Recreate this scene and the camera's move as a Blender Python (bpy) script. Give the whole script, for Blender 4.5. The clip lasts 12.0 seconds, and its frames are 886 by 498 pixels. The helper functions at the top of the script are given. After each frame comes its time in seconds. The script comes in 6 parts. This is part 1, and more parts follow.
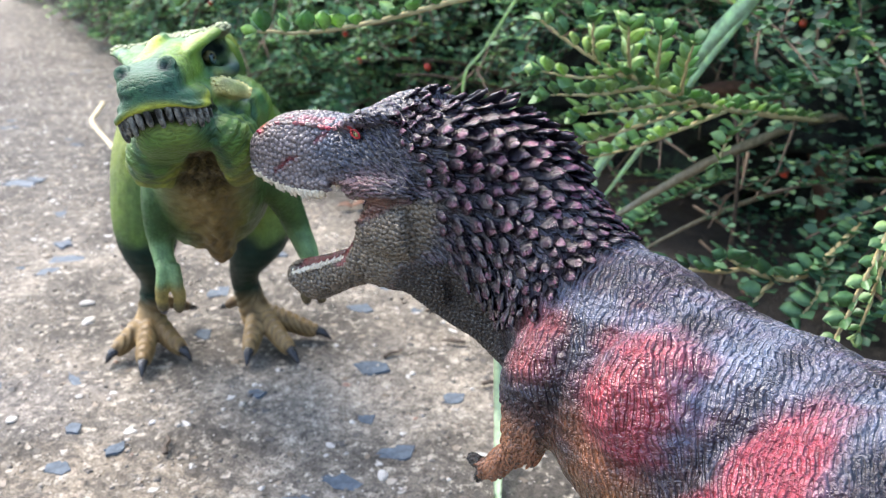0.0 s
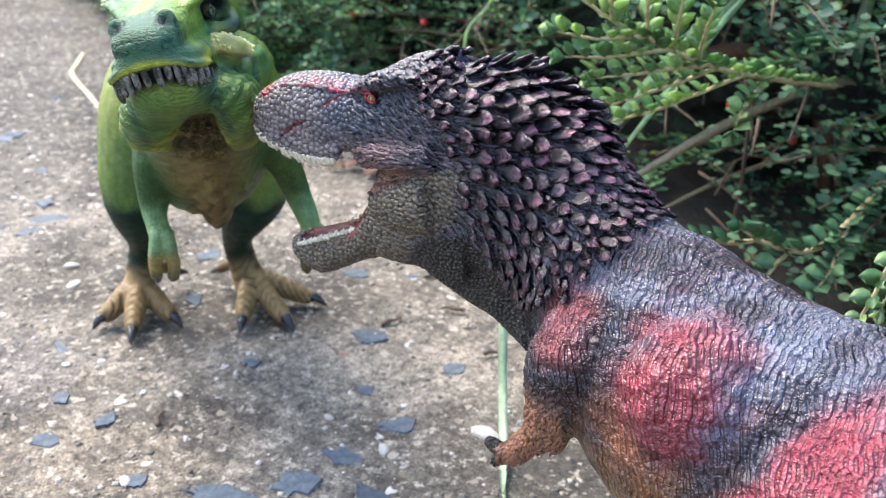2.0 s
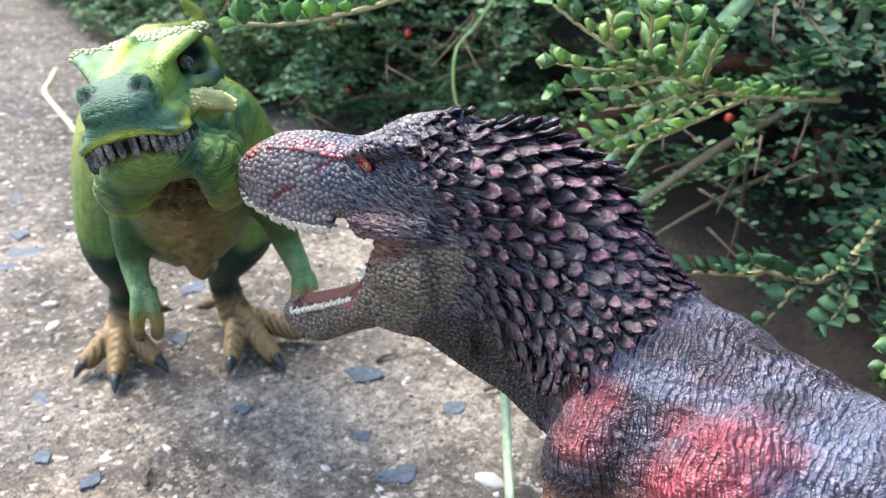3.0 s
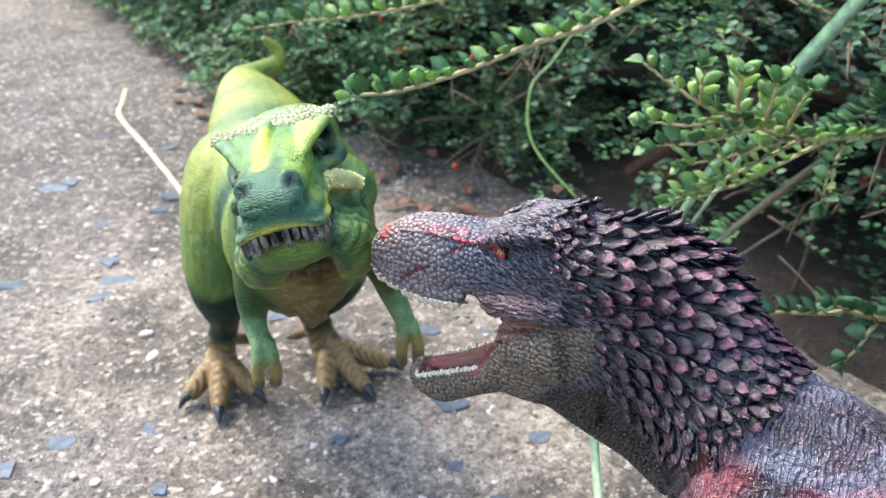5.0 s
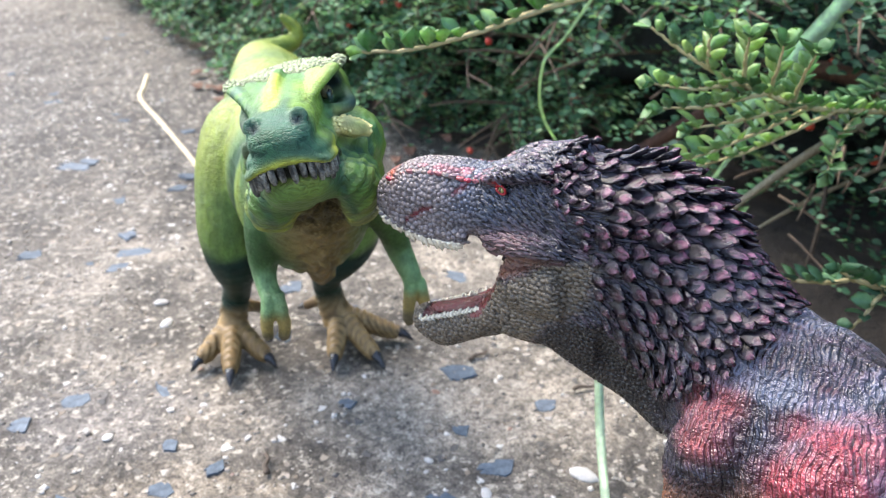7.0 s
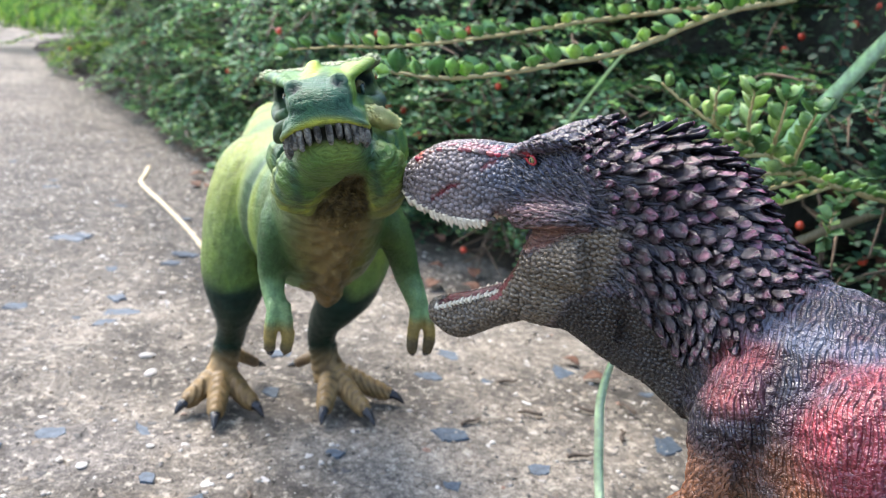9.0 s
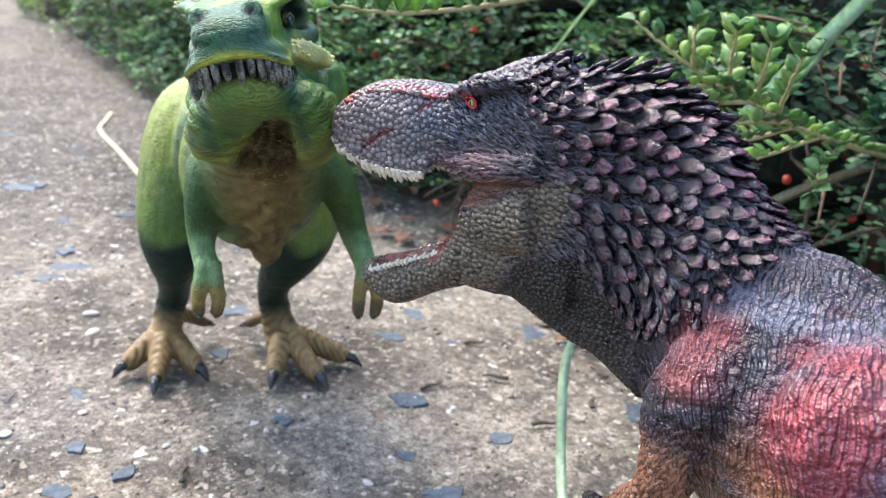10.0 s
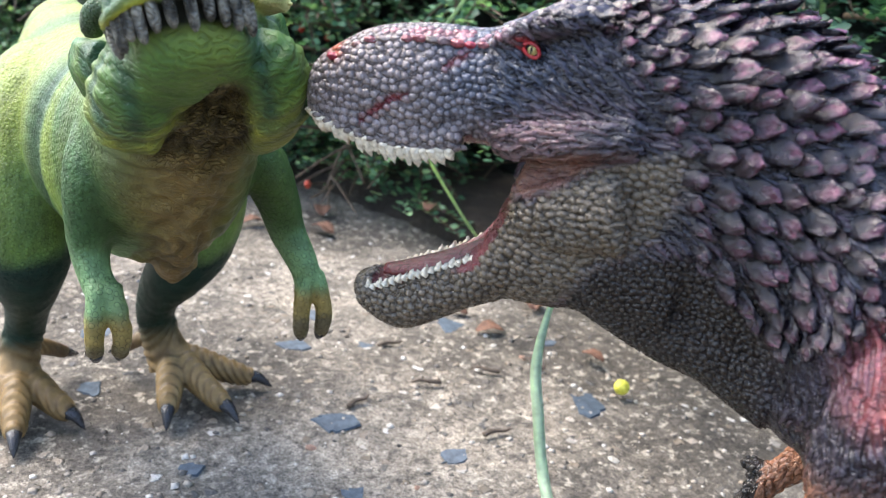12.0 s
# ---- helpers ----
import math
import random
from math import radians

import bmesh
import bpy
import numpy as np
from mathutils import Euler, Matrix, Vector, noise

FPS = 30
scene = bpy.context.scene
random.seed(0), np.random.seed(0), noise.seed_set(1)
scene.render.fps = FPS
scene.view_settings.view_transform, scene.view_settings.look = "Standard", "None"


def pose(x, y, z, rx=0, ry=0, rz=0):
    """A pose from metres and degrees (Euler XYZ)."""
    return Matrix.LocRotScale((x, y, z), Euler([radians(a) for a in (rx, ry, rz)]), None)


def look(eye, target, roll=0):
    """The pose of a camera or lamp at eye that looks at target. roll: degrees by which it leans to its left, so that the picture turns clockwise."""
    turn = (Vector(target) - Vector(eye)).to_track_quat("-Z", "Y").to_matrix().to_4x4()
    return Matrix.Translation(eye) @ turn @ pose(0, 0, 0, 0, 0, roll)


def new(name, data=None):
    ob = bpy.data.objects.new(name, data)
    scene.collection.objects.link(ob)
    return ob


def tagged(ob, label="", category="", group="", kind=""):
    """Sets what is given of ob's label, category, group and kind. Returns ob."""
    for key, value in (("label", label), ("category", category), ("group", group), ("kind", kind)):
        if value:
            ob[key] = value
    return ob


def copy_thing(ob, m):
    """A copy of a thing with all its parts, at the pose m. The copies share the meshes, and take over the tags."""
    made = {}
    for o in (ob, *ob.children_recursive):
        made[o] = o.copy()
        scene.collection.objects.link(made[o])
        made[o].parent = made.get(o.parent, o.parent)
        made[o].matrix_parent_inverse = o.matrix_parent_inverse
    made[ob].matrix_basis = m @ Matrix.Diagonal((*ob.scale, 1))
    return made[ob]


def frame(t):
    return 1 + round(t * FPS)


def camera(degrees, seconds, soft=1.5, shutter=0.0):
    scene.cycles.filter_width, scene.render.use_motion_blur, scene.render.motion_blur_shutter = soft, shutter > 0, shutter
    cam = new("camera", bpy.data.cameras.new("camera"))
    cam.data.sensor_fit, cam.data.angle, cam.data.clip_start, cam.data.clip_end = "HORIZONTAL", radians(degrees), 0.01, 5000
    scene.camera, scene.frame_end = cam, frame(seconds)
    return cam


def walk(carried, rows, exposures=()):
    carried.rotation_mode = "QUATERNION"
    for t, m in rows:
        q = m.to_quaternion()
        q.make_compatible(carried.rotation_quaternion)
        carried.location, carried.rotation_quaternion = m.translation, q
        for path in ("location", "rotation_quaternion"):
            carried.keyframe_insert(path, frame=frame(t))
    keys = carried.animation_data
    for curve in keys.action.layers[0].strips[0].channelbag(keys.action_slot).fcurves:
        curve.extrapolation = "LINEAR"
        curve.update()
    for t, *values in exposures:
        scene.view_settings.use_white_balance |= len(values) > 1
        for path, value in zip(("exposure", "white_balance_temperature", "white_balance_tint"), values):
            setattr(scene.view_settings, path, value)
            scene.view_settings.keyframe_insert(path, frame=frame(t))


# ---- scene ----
cam = camera(54.1, 12.0, soft=0.7)
cam.data.dof.use_dof, cam.data.dof.focus_distance, cam.data.dof.aperture_fstop = True, 0.16, 36.0
METRES, EYE, TILT, LEAN, TURN = 0.33, 0.179, -23.0, -2.5, 0.0
ROWS = [
    (0.0, 0.0, 0.0, 0.0, 0.0, 0.0, 0.0),
    (0.5, -0.0257, -0.0091, 0.0035, -0.1, -0.94, -0.92),
    (1.0, -0.0679, -0.0319, -0.0079, 0.02, -1.8, -1.61),
    (1.5, -0.0375, 0.0043, -0.0018, -0.56, -2.74, -1.28),
    (2.0, -0.0249, 0.0349, 0.0105, -1.33, -2.86, -0.69),
    (2.5, -0.0266, 0.0718, 0.0514, -2.38, -3.94, 0.71),
    (4.5, -0.086, 0.0809, 0.0721, -2.06, -3.0, 1.2),
    (5.0, -0.0958, 0.0429, 0.1242, -0.46, -4.84, 1.5),
    (5.5, -0.09, 0.0463, 0.0976, 0.62, -4.03, -0.25),
    (6.0, -0.0578, 0.0719, 0.0863, 0.28, -4.63, -0.21),
    (6.5, -0.0586, 0.0536, 0.1123, -0.4, -6.67, 1.59),
    (7.0, -0.0862, 0.0269, 0.0802, 0.85, -4.28, 0.74),
    (9.0, -0.1191, 0.0257, -0.0506, -1.13, 6.86, -3.02),
    (9.5, -0.1046, 0.0438, -0.0431, -1.55, 4.9, -2.28),
    (10.0, -0.0805, 0.0936, -0.0377, -1.58, 3.67, -3.32),
    (10.5, -0.0738, 0.1505, -0.0186, -1.79, 3.29, -4.0),
    (11.0, -0.1043, 0.1689, -0.0241, -3.22, 3.22, -3.4),
    (11.5, -0.1489, 0.2114, -0.0094, -8.16, 2.87, -0.65),
    (12.0, -0.1764, 0.2453, -0.0159, -13.62, 2.09, 1.3),
]
walk(cam, [(t, pose(0, 0, EYE, TILT, LEAN, TURN) @ pose(METRES * x, METRES * y, METRES * z, 90 + pitch, roll, yaw)) for t, x, y, z, yaw, pitch, roll in ROWS], ((0.0, 2.43, 7100, 12), (7.2, 2.45, 7100, 12), (9.0, 2.34, 7100, 12), (10.5, 2.38, 7100, 12), (12.0, 2.46, 7100, 12)))

# ---- light ----
world = bpy.data.worlds.new("sky")
scene.world = world
world.use_nodes = True
SUN_UP, SUN_ROUND = 52.0, -46.0
sky = world.node_tree.nodes.new("ShaderNodeTexSky")
sky.sky_type, sky.sun_disc = "NISHITA", False
sky.sun_elevation, sky.sun_rotation = radians(SUN_UP), radians(SUN_ROUND)
back = world.node_tree.nodes["Background"]
world.node_tree.links.new(sky.outputs[0], back.inputs[0])
back.inputs[1].default_value = 0.15
sun = new("sun", bpy.data.lights.new("sun", "SUN"))
sun.data.energy, sun.data.angle, sun.data.color = 1.45, radians(40), (1.0, 0.96, 0.89)
sun.matrix_world = look((-1.05, 1.25, 1.8), (-0.05, 0.3, 0.0))


# ---- node helpers ----
class Graph:
    """A short way to write a node material."""

    def __init__(self, name, rough=0.6, metal=0.0):
        self.mat = bpy.data.materials.new(name)
        self.mat.use_nodes = True
        self.tree = self.mat.node_tree
        self.shader = self.tree.nodes["Principled BSDF"]
        self.shader.inputs["Roughness"].default_value = rough
        self.shader.inputs["Metallic"].default_value = metal

    def node(self, kind):
        return self.tree.nodes.new(kind)

    def put(self, socket, value):
        if hasattr(value, "is_output"):
            self.tree.links.new(value, socket)
        elif isinstance(value, (tuple, list)) and len(value) == 3 and socket.type == "RGBA":
            socket.default_value = (*value, 1.0)
        else:
            socket.default_value = value

    def coords(self, scale=1000.0, squash=(1, 1, 1)):
        tex = self.node("ShaderNodeTexCoord")
        m = self.node("ShaderNodeMapping")
        self.put(m.inputs["Vector"], tex.outputs["Object"])
        m.inputs["Scale"].default_value = [scale * s for s in squash]
        return m.outputs[0]

    def noise(self, where, scale, detail=4.0, rough=0.6, distort=0.0):
        n = self.node("ShaderNodeTexNoise")
        self.put(n.inputs["Vector"], where)
        for key, value in (("Scale", scale), ("Detail", detail), ("Roughness", rough), ("Distortion", distort)):
            n.inputs[key].default_value = value
        return n.outputs["Fac"]

    def cells(self, where, scale, feature="F1", jitter=1.0, out="Distance"):
        n = self.node("ShaderNodeTexVoronoi")
        n.feature = feature
        self.put(n.inputs["Vector"], where)
        n.inputs["Scale"].default_value, n.inputs["Randomness"].default_value = scale, jitter
        return n.outputs[out]

    def wave(self, where, scale, distort, detail=3.0, along="X", fine=1.5):
        n = self.node("ShaderNodeTexWave")
        n.bands_direction = along
        self.put(n.inputs["Vector"], where)
        for key, value in (("Scale", scale), ("Distortion", distort), ("Detail", detail), ("Detail Scale", fine)):
            n.inputs[key].default_value = value
        return n.outputs["Fac"]

    def ramp(self, fac, stops):
        n = self.node("ShaderNodeValToRGB")
        self.put(n.inputs[0], fac)
        while len(n.color_ramp.elements) < len(stops):
            n.color_ramp.elements.new(0.5)
        for e, (at, c) in zip(n.color_ramp.elements, stops):
            e.position = at
            e.color = (c, c, c, 1) if not isinstance(c, tuple) else (*c, 1)
        return n.outputs[0]

    def math(self, op, a, b=0.0):
        n = self.node("ShaderNodeMath")
        n.operation = op
        self.put(n.inputs[0], a)
        self.put(n.inputs[1], b)
        return n.outputs[0]

    def mix(self, fac, a, b, how="MIX"):
        n = self.node("ShaderNodeMix")
        n.data_type, n.blend_type = "RGBA", how
        self.put(n.inputs[0], fac)
        self.put(n.inputs[6], a)
        self.put(n.inputs[7], b)
        return n.outputs[2]

    def vector(self, op, a, b):
        n = self.node("ShaderNodeVectorMath")
        n.operation = op
        self.put(n.inputs[0], a)
        self.put(n.inputs[1], b)
        return n.outputs["Value" if op == "DOT_PRODUCT" else "Vector"]

    def warped(self, where, scale, reach):
        """Coordinates pushed about by soft noise."""
        n = self.node("ShaderNodeTexNoise")
        self.put(n.inputs["Vector"], where)
        n.inputs["Scale"].default_value, n.inputs["Detail"].default_value = scale, 1.0
        off = self.vector("SUBTRACT", n.outputs["Color"], (0.5, 0.5, 0.5))
        return self.vector("ADD", where, self.vector("MULTIPLY", off, (reach, reach, reach)))

    def ripples(self, where, axis, spread, wave, seed, count=11):
        """Wandering parallel ridges that fork and join, like combed moulded hair. axis: the direction across the ridges."""
        rng = np.random.RandomState(seed)
        total = None
        for _ in range(count):
            k = np.array(axis) + rng.normal(size=3) * spread
            k *= 2 * math.pi / (np.linalg.norm(k) * wave * rng.uniform(0.85, 1.2))
            one = self.math("SINE", self.math("ADD", self.vector("DOT_PRODUCT", where, tuple(k)), float(rng.uniform(0, 6.28))))
            total = one if total is None else self.math("ADD", total, one)
        return self.ramp(self.math("ADD", self.math("MULTIPLY", total, 0.5 / math.sqrt(count)), 0.5), [(0.24, 0.0), (0.42, 0.72), (0.66, 1.0)])

    def attr(self, name, out="Color"):
        n = self.node("ShaderNodeAttribute")
        n.attribute_name = name
        return n.outputs[out]

    def split(self, colour):
        n = self.node("ShaderNodeSeparateColor")
        self.put(n.inputs[0], colour)
        return n.outputs

    def bump(self, height, distance, strength=1.0, after=None):
        n = self.node("ShaderNodeBump")
        n.inputs["Strength"].default_value, n.inputs["Distance"].default_value = strength, distance
        self.put(n.inputs["Height"], height)
        if after is not None:
            self.put(n.inputs["Normal"], after)
        return n.outputs[0]

    def done(self, colour=None, rough=None, normal=None):
        for key, value in (("Base Color", colour), ("Roughness", rough), ("Normal", normal)):
            if value is not None:
                self.put(self.shader.inputs[key], value)
        return self.mat


def random_of_object(g):
    return g.node("ShaderNodeObjectInfo").outputs["Random"]


def random_of_island(g):
    return g.node("ShaderNodeNewGeometry").outputs["Random Per Island"]


# ---- materials ----
def toy_paint(name, hide):
    """Painted vinyl: the colours come from the figure's own paint, darkened in the grooves, the relief from scales and
    combed fur, or from cracked hide.
    """
    g = Graph(name, 0.42)
    g.shader.inputs["Specular IOR Level"].default_value = 0.42
    at = g.coords()
    kind = g.split(g.attr("relief"))
    wob = g.noise(at, 0.35, 2.0)

    pebble = g.ramp(g.cells(at, 1.5 if hide else 0.92, "DISTANCE_TO_EDGE", 0.85), [(0.0, 0.0), (0.12, 0.62), (0.4, 1.0)])
    bent = g.warped(at, 0.16, 4.5) if hide else g.warped(at, 0.11, 2.6)
    if hide:
        loose = g.warped(at, 0.5, 1.6)
        strands = g.ramp(g.cells(g.vector("MULTIPLY", loose, (1.0, 0.4, 1.0)), 1.5, "DISTANCE_TO_EDGE", 1.0), [(0.0, 0.0), (0.07, 0.55), (0.3, 1.0)])
        combed = g.ripples(loose, (0.25, 0.1, 0.95), 0.34, 1.15, 9)
    else:
        strands = g.ripples(bent, (0.96, 0.05, -0.26), 0.17, 1.2, 4)
        pits = g.noise(at, 0.9, 3.0, 0.6)
        strands = g.mix(g.ramp(g.noise(at, 0.16, 2.0), [(0.42, 0.05), (0.62, 0.6)]), strands, g.ramp(pits, [(0.36, 0.1), (0.6, 1.0)]))
        combed = g.ripples(bent, (0.30, 0.15, 0.92), 0.3, 0.8, 5)
    fine = g.noise(at, 2.6, 4.0, 0.65)
    plain = g.math("SUBTRACT", 1.0, g.math("MINIMUM", 1.0, g.math("ADD", g.math("ADD", kind[0], kind[1]), kind[2])))
    h = g.math("ADD", g.math("MULTIPLY", pebble, kind[0]), g.math("MULTIPLY", strands, kind[1]))
    h = g.math("ADD", h, g.math("MULTIPLY", combed, kind[2]))
    h = g.math("ADD", h, g.math("MULTIPLY", plain, 0.75))
    lumps = g.math("MULTIPLY", g.math("SUBTRACT", g.noise(at, 0.3, 3.0, 0.6), 0.5), 0.0 if hide else 3.0)
    deep = g.math("ADD", h, g.math("MULTIPLY", lumps, kind[1]))
    normal = g.bump(g.math("ADD", deep, g.math("MULTIPLY", fine, 0.22)), 0.0007 if hide else 0.0011, 1.0)
    paint = g.attr("paint")
    g.put(g.shader.inputs["Specular IOR Level"], g.ramp(paint, [(0.01, 0.1), (0.09, 0.3)] if hide else [(0.01, 0.6), (0.05, 0.75)]))
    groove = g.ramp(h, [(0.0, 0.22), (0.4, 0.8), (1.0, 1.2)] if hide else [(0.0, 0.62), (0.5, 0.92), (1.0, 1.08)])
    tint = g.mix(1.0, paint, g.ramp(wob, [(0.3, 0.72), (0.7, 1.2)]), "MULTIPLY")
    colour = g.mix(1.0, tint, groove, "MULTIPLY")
    rough = g.ramp(g.noise(at, 1.2, 3.0), [(0.3, 0.34), (0.7, 0.55)] if hide else [(0.3, 0.2), (0.7, 0.36)])
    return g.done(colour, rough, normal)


def gloss_paint():
    g = Graph("gloss_paint", 0.3)
    at = g.coords()
    paint = g.mix(1.0, g.attr("paint"), g.ramp(g.noise(at, 1.6, 4.0), [(0.3, 0.7), (0.7, 1.15)]), "MULTIPLY")
    g.shader.inputs["Specular IOR Level"].default_value = 0.6
    return g.done(paint, g.ramp(g.noise(at, 0.9), [(0.3, 0.1), (0.7, 0.24)]), g.bump(g.noise(at, 1.3, 4.0), 0.0006, 0.8))


def concrete():
    g = Graph("weathered_concrete", 0.9)
    at = g.coords(1.0)
    big = g.noise(at, 9.0, 5.0, 0.62, 0.4)
    mid = g.noise(at, 48.0, 6.0, 0.7)
    grit = g.noise(at, 420.0, 5.0, 0.75)
    base = g.ramp(big, [(0.36, (0.032, 0.0285, 0.024)), (0.5, (0.083, 0.074, 0.063)), (0.64, (0.176, 0.158, 0.136))])
    def patch(x, y, rx, ry, soft):
        """A ragged patch at a place, for stains and other changes of tone."""
        m = g.node("ShaderNodeMapping")
        g.put(m.inputs["Vector"], at)
        m.vector_type = "TEXTURE"
        m.inputs["Location"].default_value, m.inputs["Scale"].default_value = (x, y, 0), (rx, ry, 1)
        d = g.node("ShaderNodeVectorMath")
        d.operation = "LENGTH"
        g.put(d.inputs[0], m.outputs[0])
        ragged = g.math("ADD", d.outputs["Value"], g.math("MULTIPLY", g.math("SUBTRACT", g.noise(at, 55.0, 5.0, 0.65), 0.5), 1.6))
        return g.ramp(ragged, [(0.75 - soft, 1.0), (0.75 + soft, 0.0)])

    base = g.mix(g.math("MULTIPLY", patch(-0.15, 0.268, 0.045, 0.03, 0.2), 0.6), base, (0.13, 0.12, 0.115))
    base = g.mix(g.math("MULTIPLY", patch(-0.105, 0.222, 0.05, 0.026, 0.07), 0.45), base, (0.22, 0.187, 0.147))
    base = g.mix(g.math("MULTIPLY", patch(-0.015, 0.28, 0.085, 0.042, 0.3), 0.7), base, (0.235, 0.212, 0.182))
    base = g.mix(g.math("MULTIPLY", patch(-0.27, 0.66, 0.32, 0.27, 0.4), 0.75), base, (0.058, 0.053, 0.049))
    base = g.mix(g.math("MULTIPLY", patch(0.0, 0.405, 0.11, 0.06, 0.3), 0.7), base, (0.215, 0.195, 0.17))
    base = g.mix(g.math("MULTIPLY", patch(-0.45, 1.0, 0.24, 0.4, 0.4), 0.6), base, (0.07, 0.06, 0.051))
    # dark dirt round the green figure's feet, with its contact shadow painted in
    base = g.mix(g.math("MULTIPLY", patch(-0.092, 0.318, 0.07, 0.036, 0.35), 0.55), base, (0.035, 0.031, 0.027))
    base = g.mix(0.75, base, g.ramp(mid, [(0.3, (0.28, 0.27, 0.26)), (0.5, (0.6, 0.58, 0.55)), (0.72, (1.1, 1.05, 0.98))]), "OVERLAY")
    base = g.mix(1.0, base, g.ramp(grit, [(0.3, 0.28), (0.48, 0.9), (0.7, 1.75)]), "MULTIPLY")
    fleck = g.noise(at, 230.0, 4.0, 0.72)
    base = g.mix(g.math("MULTIPLY", g.ramp(fleck, [(0.56, 0.0), (0.64, 1.0)]), 0.75), base, (0.43, 0.39, 0.325))
    base = g.mix(g.math("MULTIPLY", g.ramp(fleck, [(0.36, 1.0), (0.44, 0.0)]), 0.7), base, (0.034, 0.03, 0.027))
    dust = g.noise(at, 1300.0, 3.0, 0.7)
    base = g.mix(1.0, base, g.ramp(dust, [(0.32, 0.5), (0.5, 1.0), (0.68, 1.5)]), "MULTIPLY")
    shaken = g.warped(at, 330.0, 0.004)
    stone = g.cells(shaken, 230.0, "F1", 1.0)
    lot = g.split(g.cells(shaken, 230.0, "F1", 1.0, "Color"))
    is_stone = g.math("MULTIPLY", g.ramp(stone, [(0.30, 1.0), (0.42, 0.0)]), g.ramp(lot[0], [(0.68, 0.0), (0.74, 1.0)]))
    stone_col = g.ramp(lot[1], [(0.0, (0.42, 0.38, 0.33)), (0.3, (0.27, 0.225, 0.175)), (0.6, (0.08, 0.08, 0.08)), (0.85, (0.2, 0.16, 0.12)), (0.95, (0.55, 0.53, 0.5))])
    colour = g.mix(is_stone, base, stone_col)
    h = g.math("ADD", g.math("MULTIPLY", mid, 1.0), g.math("ADD", g.math("MULTIPLY", grit, 0.6), g.math("MULTIPLY", is_stone, 0.4)))
    return g.done(colour, g.ramp(grit, [(0.3, 0.95), (0.7, 0.7)]), g.bump(h, 0.0022, 1.0))


def soil():
    g = Graph("leaf_litter_soil", 0.95)
    at = g.coords(1.0)
    n = g.noise(at, 70.0, 6.0, 0.7)
    m = g.noise(at, 400.0, 4.0, 0.7)
    col = g.ramp(n, [(0.3, (0.012, 0.009, 0.007)), (0.55, (0.032, 0.024, 0.018)), (0.75, (0.085, 0.066, 0.05))])
    col = g.mix(1.0, col, g.ramp(m, [(0.3, 0.5), (0.7, 1.5)]), "MULTIPLY")
    return g.done(col, None, g.bump(g.math("ADD", n, m), 0.004, 1.0))


def stone(name, stops, rough, scale=300.0):
    g = Graph(name, rough)
    at = g.coords(1.0)
    n = g.noise(at, scale, 5.0, 0.65)
    col = g.mix(1.0, g.ramp(random_of_object(g), stops), g.ramp(n, [(0.3, 0.6), (0.7, 1.3)]), "MULTIPLY")
    return g.done(col, g.ramp(n, [(0.3, rough + 0.1), (0.7, rough - 0.15)]), g.bump(n, 0.0008, 0.8))


def grains(name, stops):
    g = Graph(name, 0.75)
    at = g.coords(1.0)
    n = g.noise(at, 700.0, 4.0, 0.65)
    col = g.mix(1.0, g.ramp(random_of_island(g), stops), g.ramp(n, [(0.3, 0.6), (0.7, 1.25)]), "MULTIPLY")
    return g.done(col, None, g.bump(n, 0.0005, 0.7))


def leaf_skin(name, stops, per_object=False, rough=0.38, sheen=0.4):
    g = Graph(name, rough)
    rnd = random_of_object(g) if per_object else random_of_island(g)
    at = g.coords(1.0)
    n = g.noise(at, 260.0, 4.0, 0.6)
    col = g.mix(1.0, g.ramp(rnd, stops), g.ramp(n, [(0.25, 0.65), (0.75, 1.35)]), "MULTIPLY")
    g.shader.inputs["Specular IOR Level"].default_value = sheen
    through_leaf = g.node("ShaderNodeBsdfTranslucent")
    g.put(through_leaf.inputs[0], g.mix(1.0, col, (1.25, 1.4, 0.75), "MULTIPLY"))
    both = g.node("ShaderNodeMixShader")
    both.inputs[0].default_value = 0.38
    g.done(col, g.ramp(n, [(0.3, rough - 0.08), (0.7, rough + 0.2)]), g.bump(n, 0.0006, 0.5))
    g.put(both.inputs[1], g.shader.outputs[0])
    g.put(both.inputs[2], through_leaf.outputs[0])
    g.put(g.tree.nodes["Material Output"].inputs[0], both.outputs[0])
    return g.mat


def bark(name, dark, light):
    g = Graph(name, 0.75)
    at = g.coords(1.0)
    n = g.noise(at, 350.0, 5.0, 0.7)
    return g.done(g.ramp(n, [(0.3, dark), (0.7, light)]), None, g.bump(n, 0.001, 0.8))


# near-black green that stands for shade deep in the hedge
def hedge_shade_skin():
    g = Graph("hedge_shade", 0.9)
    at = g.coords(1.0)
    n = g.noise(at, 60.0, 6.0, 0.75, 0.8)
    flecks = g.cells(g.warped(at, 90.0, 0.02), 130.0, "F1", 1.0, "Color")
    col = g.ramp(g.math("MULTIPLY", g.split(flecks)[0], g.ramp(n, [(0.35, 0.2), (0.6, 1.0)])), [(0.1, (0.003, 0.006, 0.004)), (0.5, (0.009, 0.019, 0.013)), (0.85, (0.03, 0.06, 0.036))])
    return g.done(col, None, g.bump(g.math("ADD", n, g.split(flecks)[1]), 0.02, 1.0))


